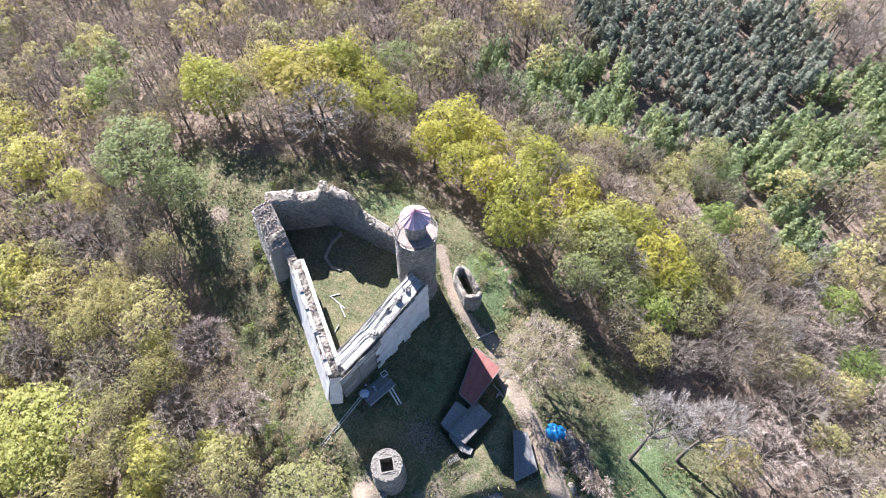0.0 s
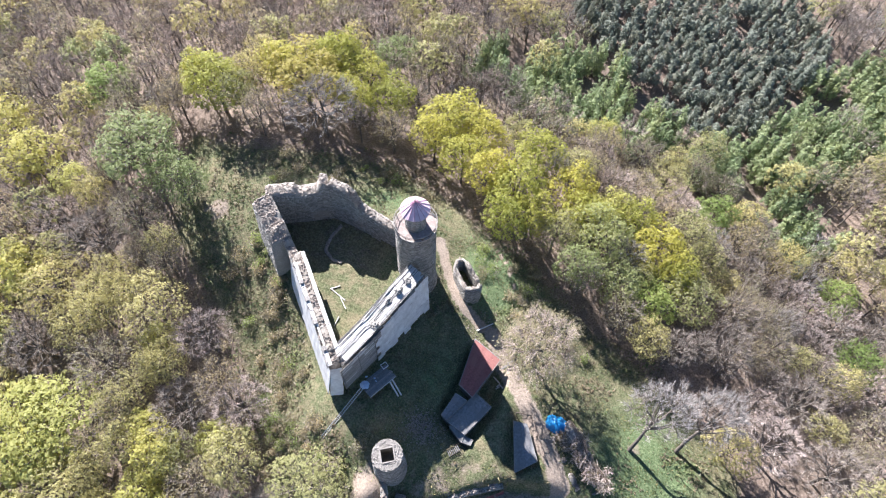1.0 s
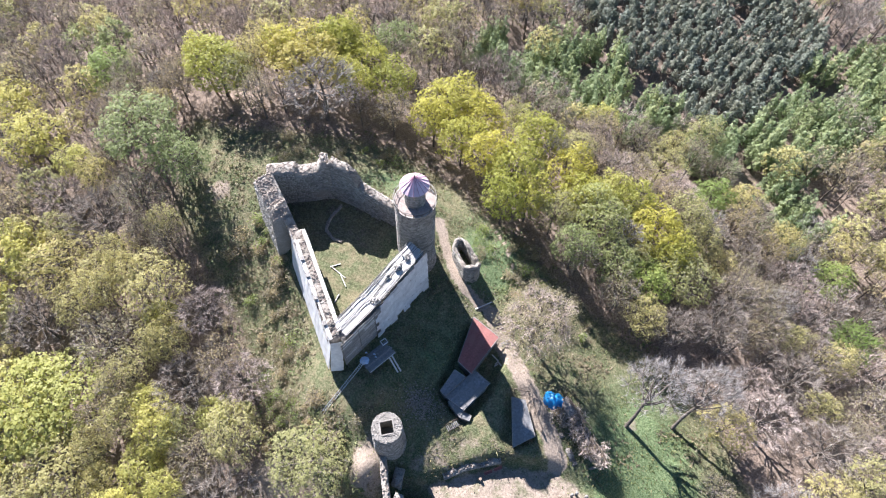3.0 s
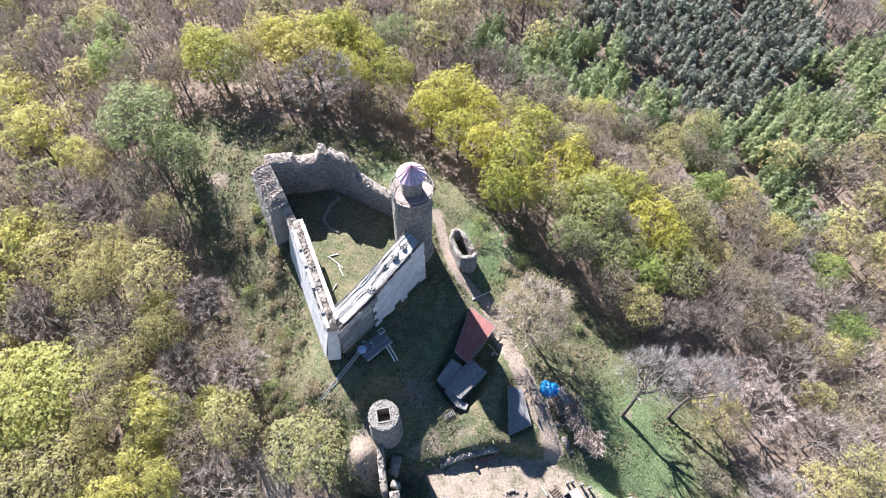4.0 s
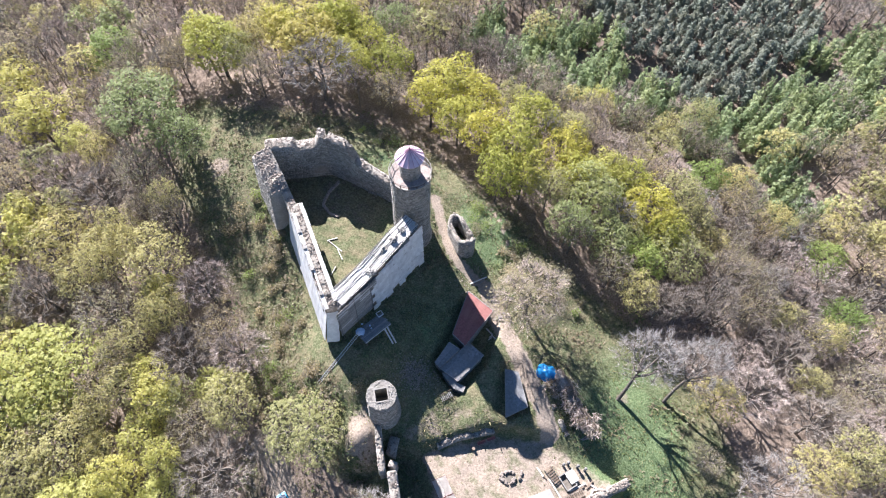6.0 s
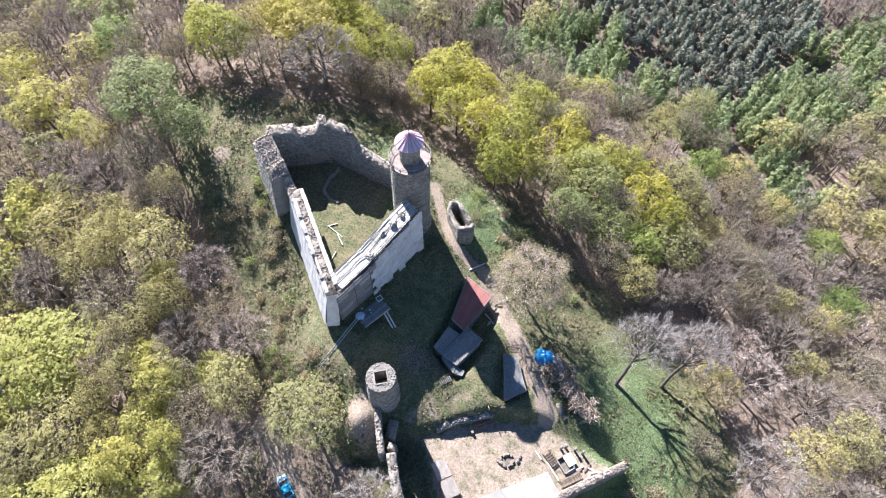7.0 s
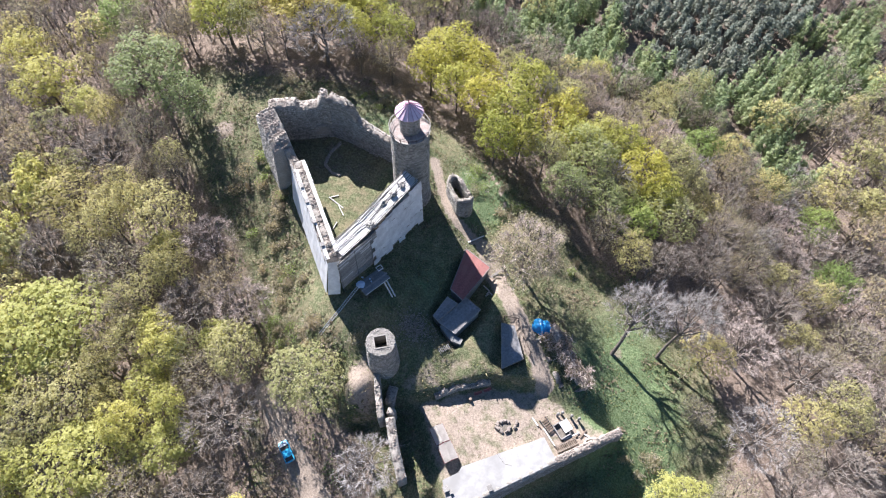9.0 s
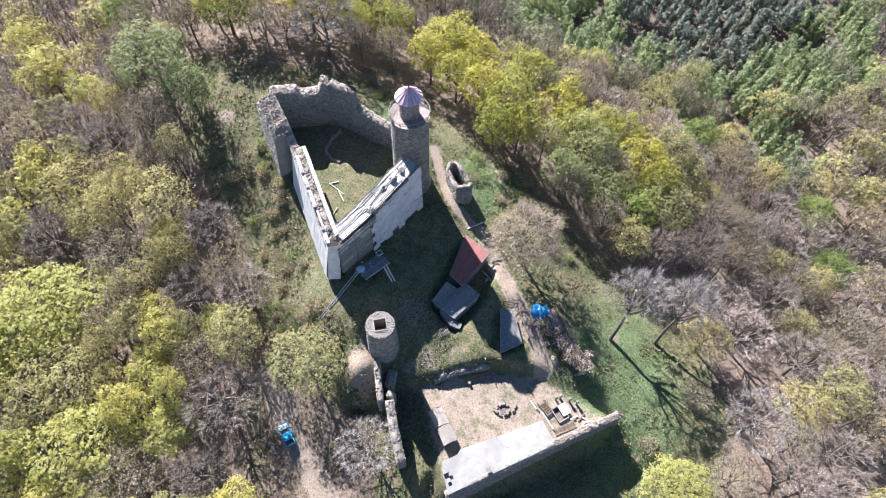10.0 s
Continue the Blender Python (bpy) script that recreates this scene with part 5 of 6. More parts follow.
# ---------------------------------------------------------------- trees
def tubes(segs, sides):
    """Tapered sticks from (a, b, ra, rb) rows, as one pair of arrays."""
    a, b = np.array([q[0] for q in segs], float), np.array([q[1] for q in segs], float)
    ra, rb = np.array([q[2] for q in segs]), np.array([q[3] for q in segs])
    d = b - a
    d /= np.linalg.norm(d, axis=1, keepdims=True) + 1e-9
    ref = np.where(abs(d[:, 2:]) < 0.9, (0.0, 0.0, 1.0), (1.0, 0.0, 0.0))
    s = np.cross(d, ref)
    s /= np.linalg.norm(s, axis=1, keepdims=True)
    u = np.cross(d, s)
    q = 2 * math.pi * np.arange(sides) / sides
    ring = s[:, None] * np.cos(q)[None, :, None] + u[:, None] * np.sin(q)[None, :, None]
    v = np.stack([a[:, None] + ring * ra[:, None, None], b[:, None] + ring * rb[:, None, None]], 1).reshape(-1, 3)
    k = np.arange(sides)
    j = (k + 1) % sides
    one = np.concatenate([np.stack([k, j, j + sides], 1), np.stack([k, j + sides, k + sides], 1)])
    return v, (one[None] + (np.arange(len(segs)) * 2 * sides)[:, None, None]).reshape(-1, 3)


def joined(*pieces):
    """Several (corners, triangles) pairs as one."""
    vs, ts, base = [], [], 0
    for v, t in pieces:
        vs.append(v)
        ts.append(t + base)
        base += len(v)
    return np.concatenate(vs), np.concatenate(ts)


def unit(v):
    return v / (np.linalg.norm(v, axis=-1, keepdims=True) + 1e-9)


def sprays(rng, p, n, size, petals):
    """Leaf sprays: at each place a pinwheel of leaf triangles round one stalk, facing n, drooping at the rim."""
    m = len(p)
    n = unit(n)
    s = unit(np.cross(n, rng.normal(size=(m, 3))))
    u = np.cross(n, s)
    size = size * rng.uniform(0.6, 1.3, m)
    q = rng.uniform(0, 6.283, (m, 1)) + 2 * math.pi * (np.arange(petals) + rng.uniform(-0.25, 0.25, (m, petals))) / petals
    rim = []
    for side in (-1, 1):
        a = q + side * (1.75 / petals) * rng.uniform(0.7, 1.35, (m, petals))
        long = (size[:, None] * rng.uniform(0.65, 1.25, (m, petals)))[..., None]
        sink = rng.uniform(-0.10, 0.55, (m, petals, 1))
        rim.append(p[:, None] + (s[:, None] * np.cos(a)[..., None] + u[:, None] * np.sin(a)[..., None] - n[:, None] * sink) * long)
    v = np.concatenate([p[:, None], rim[0], rim[1]], 1).reshape(-1, 3)
    k = 1 + np.arange(petals)
    one = np.stack([0 * k, k, k + petals], 1)
    return v, (one[None] + (np.arange(m) * (1 + 2 * petals))[:, None, None]).reshape(-1, 3)


def slivers(rng, a, d, long, wide):
    """Fine twigs: thin triangles growing from a along d."""
    d = unit(d)
    s = unit(np.cross(d, rng.normal(size=d.shape))) * (wide * rng.uniform(0.7, 1.3, (len(a), 1)) / 2)
    tip = a + d * (long * rng.uniform(0.5, 1.35, (len(a), 1)))
    return np.stack([a - s, a + s, tip], 1).reshape(-1, 3), np.arange(len(a) * 3).reshape(-1, 3)


def spread(rng, n, low):
    """n even directions over a ball, those pointing below low left out."""
    total = int(n * 2 / (1 - low)) + 1
    i = np.arange(total) + 0.5
    z = 1 - 2 * i / total
    a = i * 2.399963 + rng.uniform(0, 6)
    d = np.stack([np.sqrt(1 - z * z) * np.cos(a), np.sqrt(1 - z * z) * np.sin(a), z], 1)
    return d[d[:, 2] > low]


def make_tree(seed, leaves, size, twigs, twig_len, puffs=60, low=-0.3, dome=0.36, core=0.62, puff=0.235, weep=1.0, petals=5, far=False, wide=0.05, gaps=0.2, stout=1.0):
    """A tree 15 m high with a crown 6 m in radius: trunk and limbs, branches with their twigs, and leaf sprays on the branch ends."""
    rng = np.random.default_rng(seed)
    h, r = 15.0, 6.0
    d = unit(spread(rng, puffs, low) + rng.normal(0, 0.10, (len(spread(np.random.default_rng(1), puffs, low)), 3)))
    q = np.arctan2(d[:, 1], d[:, 0])
    lump = 1 + 0.13 * np.sin(2 * q + rng.uniform(0, 6)) + 0.11 * np.sin(5 * q + 3 * d[:, 2] + rng.uniform(0, 6))
    reach = rng.uniform(0.78, 1.0, len(d)) * lump
    tips = d * reach[:, None] * (r * 0.84, r * 0.84, h * dome) + (0, 0, h * core)
    inner = spread(rng, puffs // 5, -0.1) * (r * 0.42, r * 0.42, h * dome * 0.5) + (0, 0, h * core)
    tips = np.concatenate([tips, inner])
    # trunk, then limbs, branches and branchlets, each sprung from the nearest of the stouter kind
    bend = rng.normal(0, 0.3, (4, 2))
    knots = [np.array((*(bend[k] * z), h * z)) for k, z in enumerate((0.0, 0.2, 0.4, 0.58))]
    segs = [(np.array((0, 0, -0.8)), knots[0], 0.50, 0.36)] + [(a, b, ra, rb) for a, b, ra, rb in zip(knots, knots[1:], (0.34 * stout, 0.27 * stout, 0.2 * stout), (0.27 * stout, 0.2 * stout, 0.12 * stout))]
    hub = knots[3]
    n_main, n_mid = (4, 9) if far else (8, 30)
    mains = []
    for e in spread(rng, n_main, 0.0)[:n_main]:
        t = rng.uniform(0.30, 0.58)
        s = np.array((*(np.interp(t, (0.2, 0.4, 0.58), [k[i] for k in knots[1:]]) for i in range(2)), h * t))
        m = e * (r * 0.46, r * 0.46, h * dome * 0.40) + (0, 0, h * (core - 0.02)) + rng.normal(0, 0.3, 3)
        elbow = s * 0.45 + m * 0.55 - (0, 0, 0.5) + rng.normal(0, 0.2, 3)
        segs += [(s, elbow, 0.15 * stout, 0.115 * stout), (elbow, m, 0.115 * stout, 0.08)]
        mains.append(m)
    mains = np.array(mains + [hub + (0, 0, h * 0.1)])
    segs.append((hub, mains[-1], 0.12, 0.07))
    outer, mids = [], []
    for e in spread(rng, n_mid, low * 0.8):
        m = e * (r * 0.64, r * 0.64, h * dome * 0.68) + (0, 0, h * core) + rng.normal(0, 0.3, 3)
        k = mains[np.argmin(np.linalg.norm(mains - m, axis=1))]
        elbow = (k + m) / 2 + rng.normal(0, 0.22, 3)
        segs += [(k, elbow, 0.075, 0.06), (elbow, m, 0.06, 0.045)]
        mids.append(m)
    mids = np.array(mids)
    roots = np.array([mids[np.argmin(np.linalg.norm(mids - p, axis=1))] for p in tips])
    for k, p in zip(roots, tips):
        outer.append((k, p + rng.normal(0, 0.1, 3), 0.045, 0.022))
    if far and leaves:
        outer = outer[::2]
    out = {"wood": joined(tubes(segs, 3 if far else 4), tubes(outer, 3))}
    heart = np.array((0, 0, h * (core - dome * 0.7)))
    if twigs:
        k = rng.integers(0, len(tips), twigs)
        t = rng.uniform(0.25, 1.1, (twigs, 1))
        at = roots[k] + (tips[k] - roots[k]) * t
        way = unit(at - heart) + unit(tips[k] - roots[k]) * 0.4 + rng.normal(0, 0.62, (twigs, 3)) + (0, 0, 0.12)
        out["twigs"] = slivers(rng, at, way, twig_len, wide)
    if leaves:
        full = tips[rng.random(len(tips)) > gaps]
        k = rng.integers(0, len(full), leaves)
        way = unit(full - heart)[k]
        e = unit(rng.normal(size=(leaves, 3)) + way * 0.8)
        swell = r * puff * rng.uniform(0.75, 1.3, len(full))[k][:, None]
        at = full[k] + e * swell * rng.uniform(0.55, 1.05, (leaves, 1)) * (1, 1, 0.75 * weep) - (0, 0, 0.35 * (weep - 1) * r * puff)
        face = e * 0.6 + way * 0.35 + (0, 0, 0.35) + rng.normal(0, 0.38, (leaves, 3))
        out["leaves"] = sprays(rng, at, face, size, petals)
    return out


def make_conifer(seed, n, size, point=1.0, droop=0.25, bare=0.12, tiers=11):
    """A conifer 10 m high and 2 m in radius: a stem with boughs in whorls, and needle sprays along the boughs."""
    rng = np.random.default_rng(seed)
    h, r = 10.0, 2.0
    segs = [(np.array((0, 0, -0.5)), np.array((0, 0, h * 0.97)), 0.17, 0.03)]
    ats, ways = [], []
    boughs = []
    for k in range(tiers):
        t = bare + (1 - bare) * (k + rng.uniform(-0.25, 0.25)) / tiers
        reach = r * max(0.1, 1 - t) ** point * rng.uniform(0.85, 1.1) + 0.1
        count = 6 if k < tiers * 0.7 else 4
        q0 = rng.uniform(0, 6.28)
        for i in range(count):
            q = q0 + 6.283 * (i + rng.uniform(-0.25, 0.25)) / count
            boughs.append((t, q, reach * rng.uniform(0.75, 1.15)))
    weight = np.array([b[2] for b in boughs])
    pick = rng.choice(len(boughs), n, p=weight / weight.sum())
    for k in pick:
        t, q, reach = boughs[k]
        f = rng.uniform(0.25, 1.0) ** 0.7
        out = np.array((math.cos(q), math.sin(q), 0))
        ats.append(out * reach * f + (*rng.normal(0, 0.10 + 0.10 * reach * f, 2), h * t + reach * f * (0.25 - droop) * 1.2 + rng.normal(0, 0.10)))
        ways.append(out * 0.75 * f + (0, 0, 0.75) + rng.normal(0, 0.42, 3))
    top = np.array([(0, 0, h * z) for z in (0.93, 0.96, 0.99)])
    at, way = np.concatenate([np.array(ats), top]), np.concatenate([np.array(ways), np.array([(0, 0, 1.0)] * 3) + rng.normal(0, 0.4, (3, 3))])
    return {"wood": tubes(segs, 4), "leaves": sprays(rng, at, way, size, 4)}


# kinds of tree: twig material, leaf material, label, how they are grown
KINDS = {
    "yellow": (TWIG, LEAF_YELLOW, "tall broadleaf tree covered in bright yellow-green spring blossom", dict(leaves=2050, size=0.28, twigs=200, twig_len=1.0, puffs=90, petals=3, gaps=0.06)),
    "ochre": (TWIG, LEAF_OCHRE, "broadleaf tree with ochre-yellow unfolding leaves", dict(leaves=1800, size=0.28, twigs=350, twig_len=1.0, puffs=90, petals=3, gaps=0.06)),
    "lime": (TWIG, LEAF_LIME, "broadleaf tree with fresh lime-green leaves", dict(leaves=2050, size=0.28, twigs=250, twig_len=1.0, puffs=85, petals=3, gaps=0.12)),
    "olive": (TWIG, LEAF_OLIVE, "broadleaf tree with thin olive-green young leaves", dict(leaves=1950, size=0.225, twigs=500, twig_len=1.0, puffs=95, petals=3, gaps=0.05)),
    "khaki": (TWIG, LEAF_KHAKI, "budding tree with a thin khaki veil of buds", dict(leaves=1250, size=0.165, twigs=2000, twig_len=1.0, puffs=130, petals=3, gaps=0.03)),
    "budding": (TWIG_RED, LEAF_KHAKI, "large budding tree in a fine brown haze of twigs", dict(leaves=4200, size=0.125, twigs=6500, twig_len=1.0, puffs=260, petals=3, gaps=0.0, wide=0.032)),
    "green": (TWIG, LEAF_GREEN, "broadleaf tree in full fresh green leaf", dict(leaves=1900, size=0.28, twigs=200, twig_len=1.0, puffs=90, petals=3, gaps=0.06)),
    "birch": (TWIG_PALE, LEAF_BIRCH, "birch with hanging grey-green young foliage", dict(leaves=2500, size=0.235, twigs=350, twig_len=1.2, weep=1.7, puffs=90, petals=3, gaps=0.05)),
    "bare": (TWIG, None, "leafless tree with a dense grey-brown haze of twigs", dict(leaves=0, size=0.3, twigs=3000, twig_len=1.15, puffs=140, wide=0.03)),
    "reddish": (TWIG_RED, None, "leafless tree with fine reddish-brown twigs", dict(leaves=0, size=0.3, twigs=4000, twig_len=1.0, puffs=150, wide=0.034)),
    "leaning": (TWIG_PALE, None, "leaning leafless tree with a dark bare trunk", dict(leaves=0, size=0.3, twigs=4200, twig_len=1.1, puffs=180, wide=0.03, stout=1.3)),
    "silver": (TWIG_PALE, None, "leafless tree with pale silvery branches", dict(leaves=0, size=0.3, twigs=3400, twig_len=1.15, puffs=170, wide=0.032)),
}
NEAR, FAR = {}, {}
for k, (name, (_, _, _, grow)) in enumerate(KINDS.items()):
    NEAR[name] = [make_tree(100 + 10 * k + j, **grow) for j in range(3)]
    thin = dict(grow, leaves=int(grow["leaves"] * 0.25), twigs=int(min(grow["twigs"], 3600) * 0.15), size=grow["size"] * 1.85, twig_len=grow["twig_len"] * 1.45, petals=3, far=True, puffs=34 if grow["leaves"] else 46, wide=0.075)
    FAR[name] = [make_tree(500 + 10 * k + j, **thin) for j in range(3)]
FAR["larch"] = [make_conifer(800 + j, 125, 0.50, 0.50, 0.12) for j in range(4)]
FAR["pine"] = [make_conifer(820 + j, 95, 0.52, 0.38, 0.05, 0.45, 6) for j in range(4)]
KINDS["larch"] = (BARK, NEEDLE_LARCH, "young larch in fresh green needle", {})
KINDS["pine"] = (BARK, NEEDLE_PINE, "dark pine", {})
MODELS = {}


def model(kind, j):
    """The meshes of one grown tree, made once."""
    if (kind, j) not in MODELS:
        twig, leaf, label, _ = KINDS[kind]
        g = (NEAR if kind in NEAR else FAR)[kind][j]
        MODELS[kind, j] = [(part_name, mesh_np(part_name, *g[key], [mat])) for part_name, key, mat in (("trunk", "wood", BARK), ("branchwork", "twigs", twig), ("crown", "leaves", leaf)) if key in g]
    return MODELS[kind, j]


PLANTED = []


def plant(kind, x, y, r, h, group, rng, lean=(0.0, 0.0), label=""):
    """One tree at (x, y) with its crown radius and height; lean moves its crown by metres."""
    z = land_at(x - lean[0], y - lean[1])
    tree = new("tree")
    shear = Matrix.Identity(4)
    shear[0][2], shear[1][2] = lean[0] / (h * 0.62), lean[1] / (h * 0.62)
    tall = 10.0 if kind in ("larch", "pine") else 15.0
    wide = 2.0 if kind in ("larch", "pine") else 6.0
    for part_name, me in model(kind, int(rng.integers(0, 3))):
        ob = new(part_name, me)
        ob.parent = tree
        if part_name != "trunk":
            ob["kind"] = "stuff"
        ob.matrix_basis = shear @ Matrix.Diagonal((r / wide, r / wide, h / tall, 1)) @ pose(0, 0, 0, 0, 0, 0)
    tree.matrix_basis = pose(x - lean[0], y - lean[1], z) @ pose(0, 0, 0, 0, 0, 0 if lean != (0.0, 0.0) else rng.uniform(0, 360))
    tagged(tree, label or KINDS[kind][2], "tree", group)
    PLANTED.append((x, y, r))


# the trees that can be told apart, belt by belt: kind, place, crown radius, height
NORTH_GROVE = (
    ("yellow", -35.6, 96.6, 5.8, 14.5),
    ("olive", -43.9, 87.8, 5.0, 12.6),
    ("yellow", -20.8, 90.8, 4.9, 13.6),
    ("yellow", -25.8, 101.9, 6.3, 15.5),
    ("yellow", -53.6, 94.5, 4.6, 13.6),
    ("yellow", -49.0, 90.4, 7.5, 14.5),
    ("olive", -42.2, 93.6, 4.6, 13.6),
    ("ochre", -30.8, 93.6, 9.0, 15.5),
    ("silver", -25.9, 84.8, 8.5, 15.5),
    ("yellow", -18.3, 99.3, 5.5, 14.5),
    ("yellow", -12.8, 93.3, 5.8, 13.6),
    ("bare", -7.2, 96.2, 5.2, 12.6),
    ("birch", -13.1, 110.5, 5.9, 12.6),
    ("yellow", 0.8, 89.4, 7.4, 15.5),
    ("yellow", 7.6, 86.1, 6.1, 14.5),
    ("olive", -40.2, 100.2, 5.3, 13.6),
    ("yellow", -24.7, 102.1, 5.9, 14.5),
)
EAST_BELT = (
    ("yellow", 9.2, 73.9, 5.5, 15),
    ("yellow", 17.0, 64.8, 4.9, 14),
    ("yellow", 3.4, 78.5, 5.4, 14),
    ("olive", 22.2, 62.4, 4.5, 13),
    ("lime", 34.6, 69.8, 5.1, 14),
    ("yellow", 46.7, 56.7, 5.6, 13),
    ("yellow", -2.7, 83.6, 5.3, 14),
    ("olive", 39.0, 56.5, 4.3, 12),
    ("yellow", 14.2, 70.5, 6.6, 16),
    ("yellow", 11.8, 63.0, 4.6, 14),
    ("yellow", 19.6, 81.7, 5.9, 15),
    ("silver", 23.0, 77.8, 3.4, 15),
    ("yellow", 26.1, 73.7, 5.4, 14),
    ("birch", 31.2, 62.4, 6.4, 16),
    ("silver", 36.6, 59.1, 4.2, 14),
    ("yellow", 28.3, 67.1, 5.4, 14),
    ("yellow", 38.8, 67.8, 5.6, 14),
    ("yellow", 43.3, 61.8, 6.3, 15),
    ("green", 40.7, 50.7, 5.4, 12),
    ("olive", 48.4, 52.6, 6.8, 13),
    ("birch", 33.9, 54.1, 5.3, 13),
    ("green", 59.6, 74.6, 5.5, 11),
    ("olive", 49.5, 82.5, 6.0, 12),
    ("lime", 37.5, 97.3, 4.3, 9),
    ("khaki", 41.3, 78.1, 5.2, 12),
    ("khaki", 24.4, 90.5, 5.3, 13),
)
WEST_SIDE = (
    ("birch", -60.4, 73.2, 9.0, 17),
    ("birch", -51.8, 67.1, 5.7, 13),
    ("green", -75.5, 93.9, 6.5, 13),
    ("reddish", -90.3, 100.6, 6.0, 14),
    ("lime", -87.8, 76.1, 7.0, 14),
    ("lime", -76.7, 71.0, 4.7, 11),
    ("lime", -96.3, 86.7, 6.6, 13),
    ("olive", -52.4, 43.6, 6.9, 14),
    ("reddish", -42.4, 39.0, 5.8, 13),
    ("bare", -66.9, 57.4, 7.6, 14),
    ("reddish", -76.8, 62.5, 6.2, 13),
    ("olive", -73.7, 48.9, 7.3, 13),
    ("khaki", -59.8, 34.2, 7.2, 13),
    ("reddish", -33.9, 27.4, 6.0, 12),
    ("bare", -44.4, 26.3, 6.7, 13),
    ("lime", -68.9, 23.0, 11.4, 14),
    ("lime", -51.9, 39.4, 3.5, 9),
    ("khaki", -38.7, 31.2, 4.8, 12),
    ("bare", -75.3, 37.8, 7.1, 13),
    ("lime", -37.8, 22.4, 4.0, 9),
)
SOUTH_WEST = (
    ("olive", -20.4, 14.4, 7.0, 9),
    ("silver", -8.2, 1.4, 6.3, 8),
    ("bare", -34.8, 7.8, 7.8, 12),
    ("lime", -57.0, -0.8, 9.4, 13),
    ("lime", -43.4, 2.8, 5.4, 10),
    ("lime", -73.9, 21.7, 10.4, 13),
    ("olive", -63.0, 11.6, 7.3, 13),
    ("khaki", -48.6, -4.9, 6.8, 12),
    ("olive", -69.3, 7.4, 6.3, 12),
    ("lime", -49.8, 13.5, 4.7, 10),
    ("bare", -36.6, -4.3, 5.5, 11),
)
SOUTH_EAST = (
    ("budding", 17.6, 37.8, 8.0, 13),
    ("silver", 58.6, 8.8, 7.3, 11),
    ("lime", 44.7, -2.1, 6.1, 7),
    ("khaki", 53.6, -0.7, 5.0, 8),
    ("olive", 52.4, 23.9, 4.9, 9),
    ("reddish", 58.9, 25.3, 7.2, 11),
    ("bare", 67.9, 33.6, 6.4, 12),
    ("green", 84.3, 43.4, 5.7, 10),
    ("green", 83.8, 57.6, 5.3, 10),
    ("bare", 69.7, 20.6, 7.4, 12),
    ("khaki", 82.1, 28.3, 6.7, 12),
    ("olive", 68.8, 12.3, 5.4, 10),
    ("bare", 71.4, 4.7, 7.2, 11),
    ("khaki", 49.0, 13.3, 3.4, 7),
)
for _seed, (_group, _belt) in enumerate((
    ("trees north of the castle", NORTH_GROVE), ("trees along the eastern slope", EAST_BELT), ("trees west of the castle", WEST_SIDE),
    ("trees below the gate", SOUTH_WEST), ("trees beside the meadow", SOUTH_EAST),
)):
    _rng = np.random.default_rng(40 + _seed)
    for _kind, _x, _y, _r, _h in _belt:
        plant(_kind, _x, _y, _r, _h, _group, _rng)
plant("leaning", 40.2, 30.8, 6.8, 12, "leaning trees on the meadow", np.random.default_rng(60), (5.0, 6.9), "leaning leafless tree with a dark bare trunk on the meadow")
plant("leaning", 50.3, 30.5, 6.2, 12, "leaning trees on the meadow", np.random.default_rng(61), (6.0, 6.1), "leaning leafless tree with a dark bare trunk on the meadow")
# ---------------------------------------------------------------- the woods all round
PINES = ((32, 144), (38, 166), (107, 166), (107, 133), (84, 112), (76, 102), (61, 101), (53, 112), (47, 126))
LARCHES = ((4, 118), (12, 128), (24, 124), (31, 132), (48, 126), (53, 112), (62, 101), (76, 102), (85, 112), (109, 133), (124, 134), (112, 101), (96, 90), (86, 87), (92, 74), (79, 65), (69, 73), (63, 87), (53, 92), (38, 99), (24, 101), (14, 112))


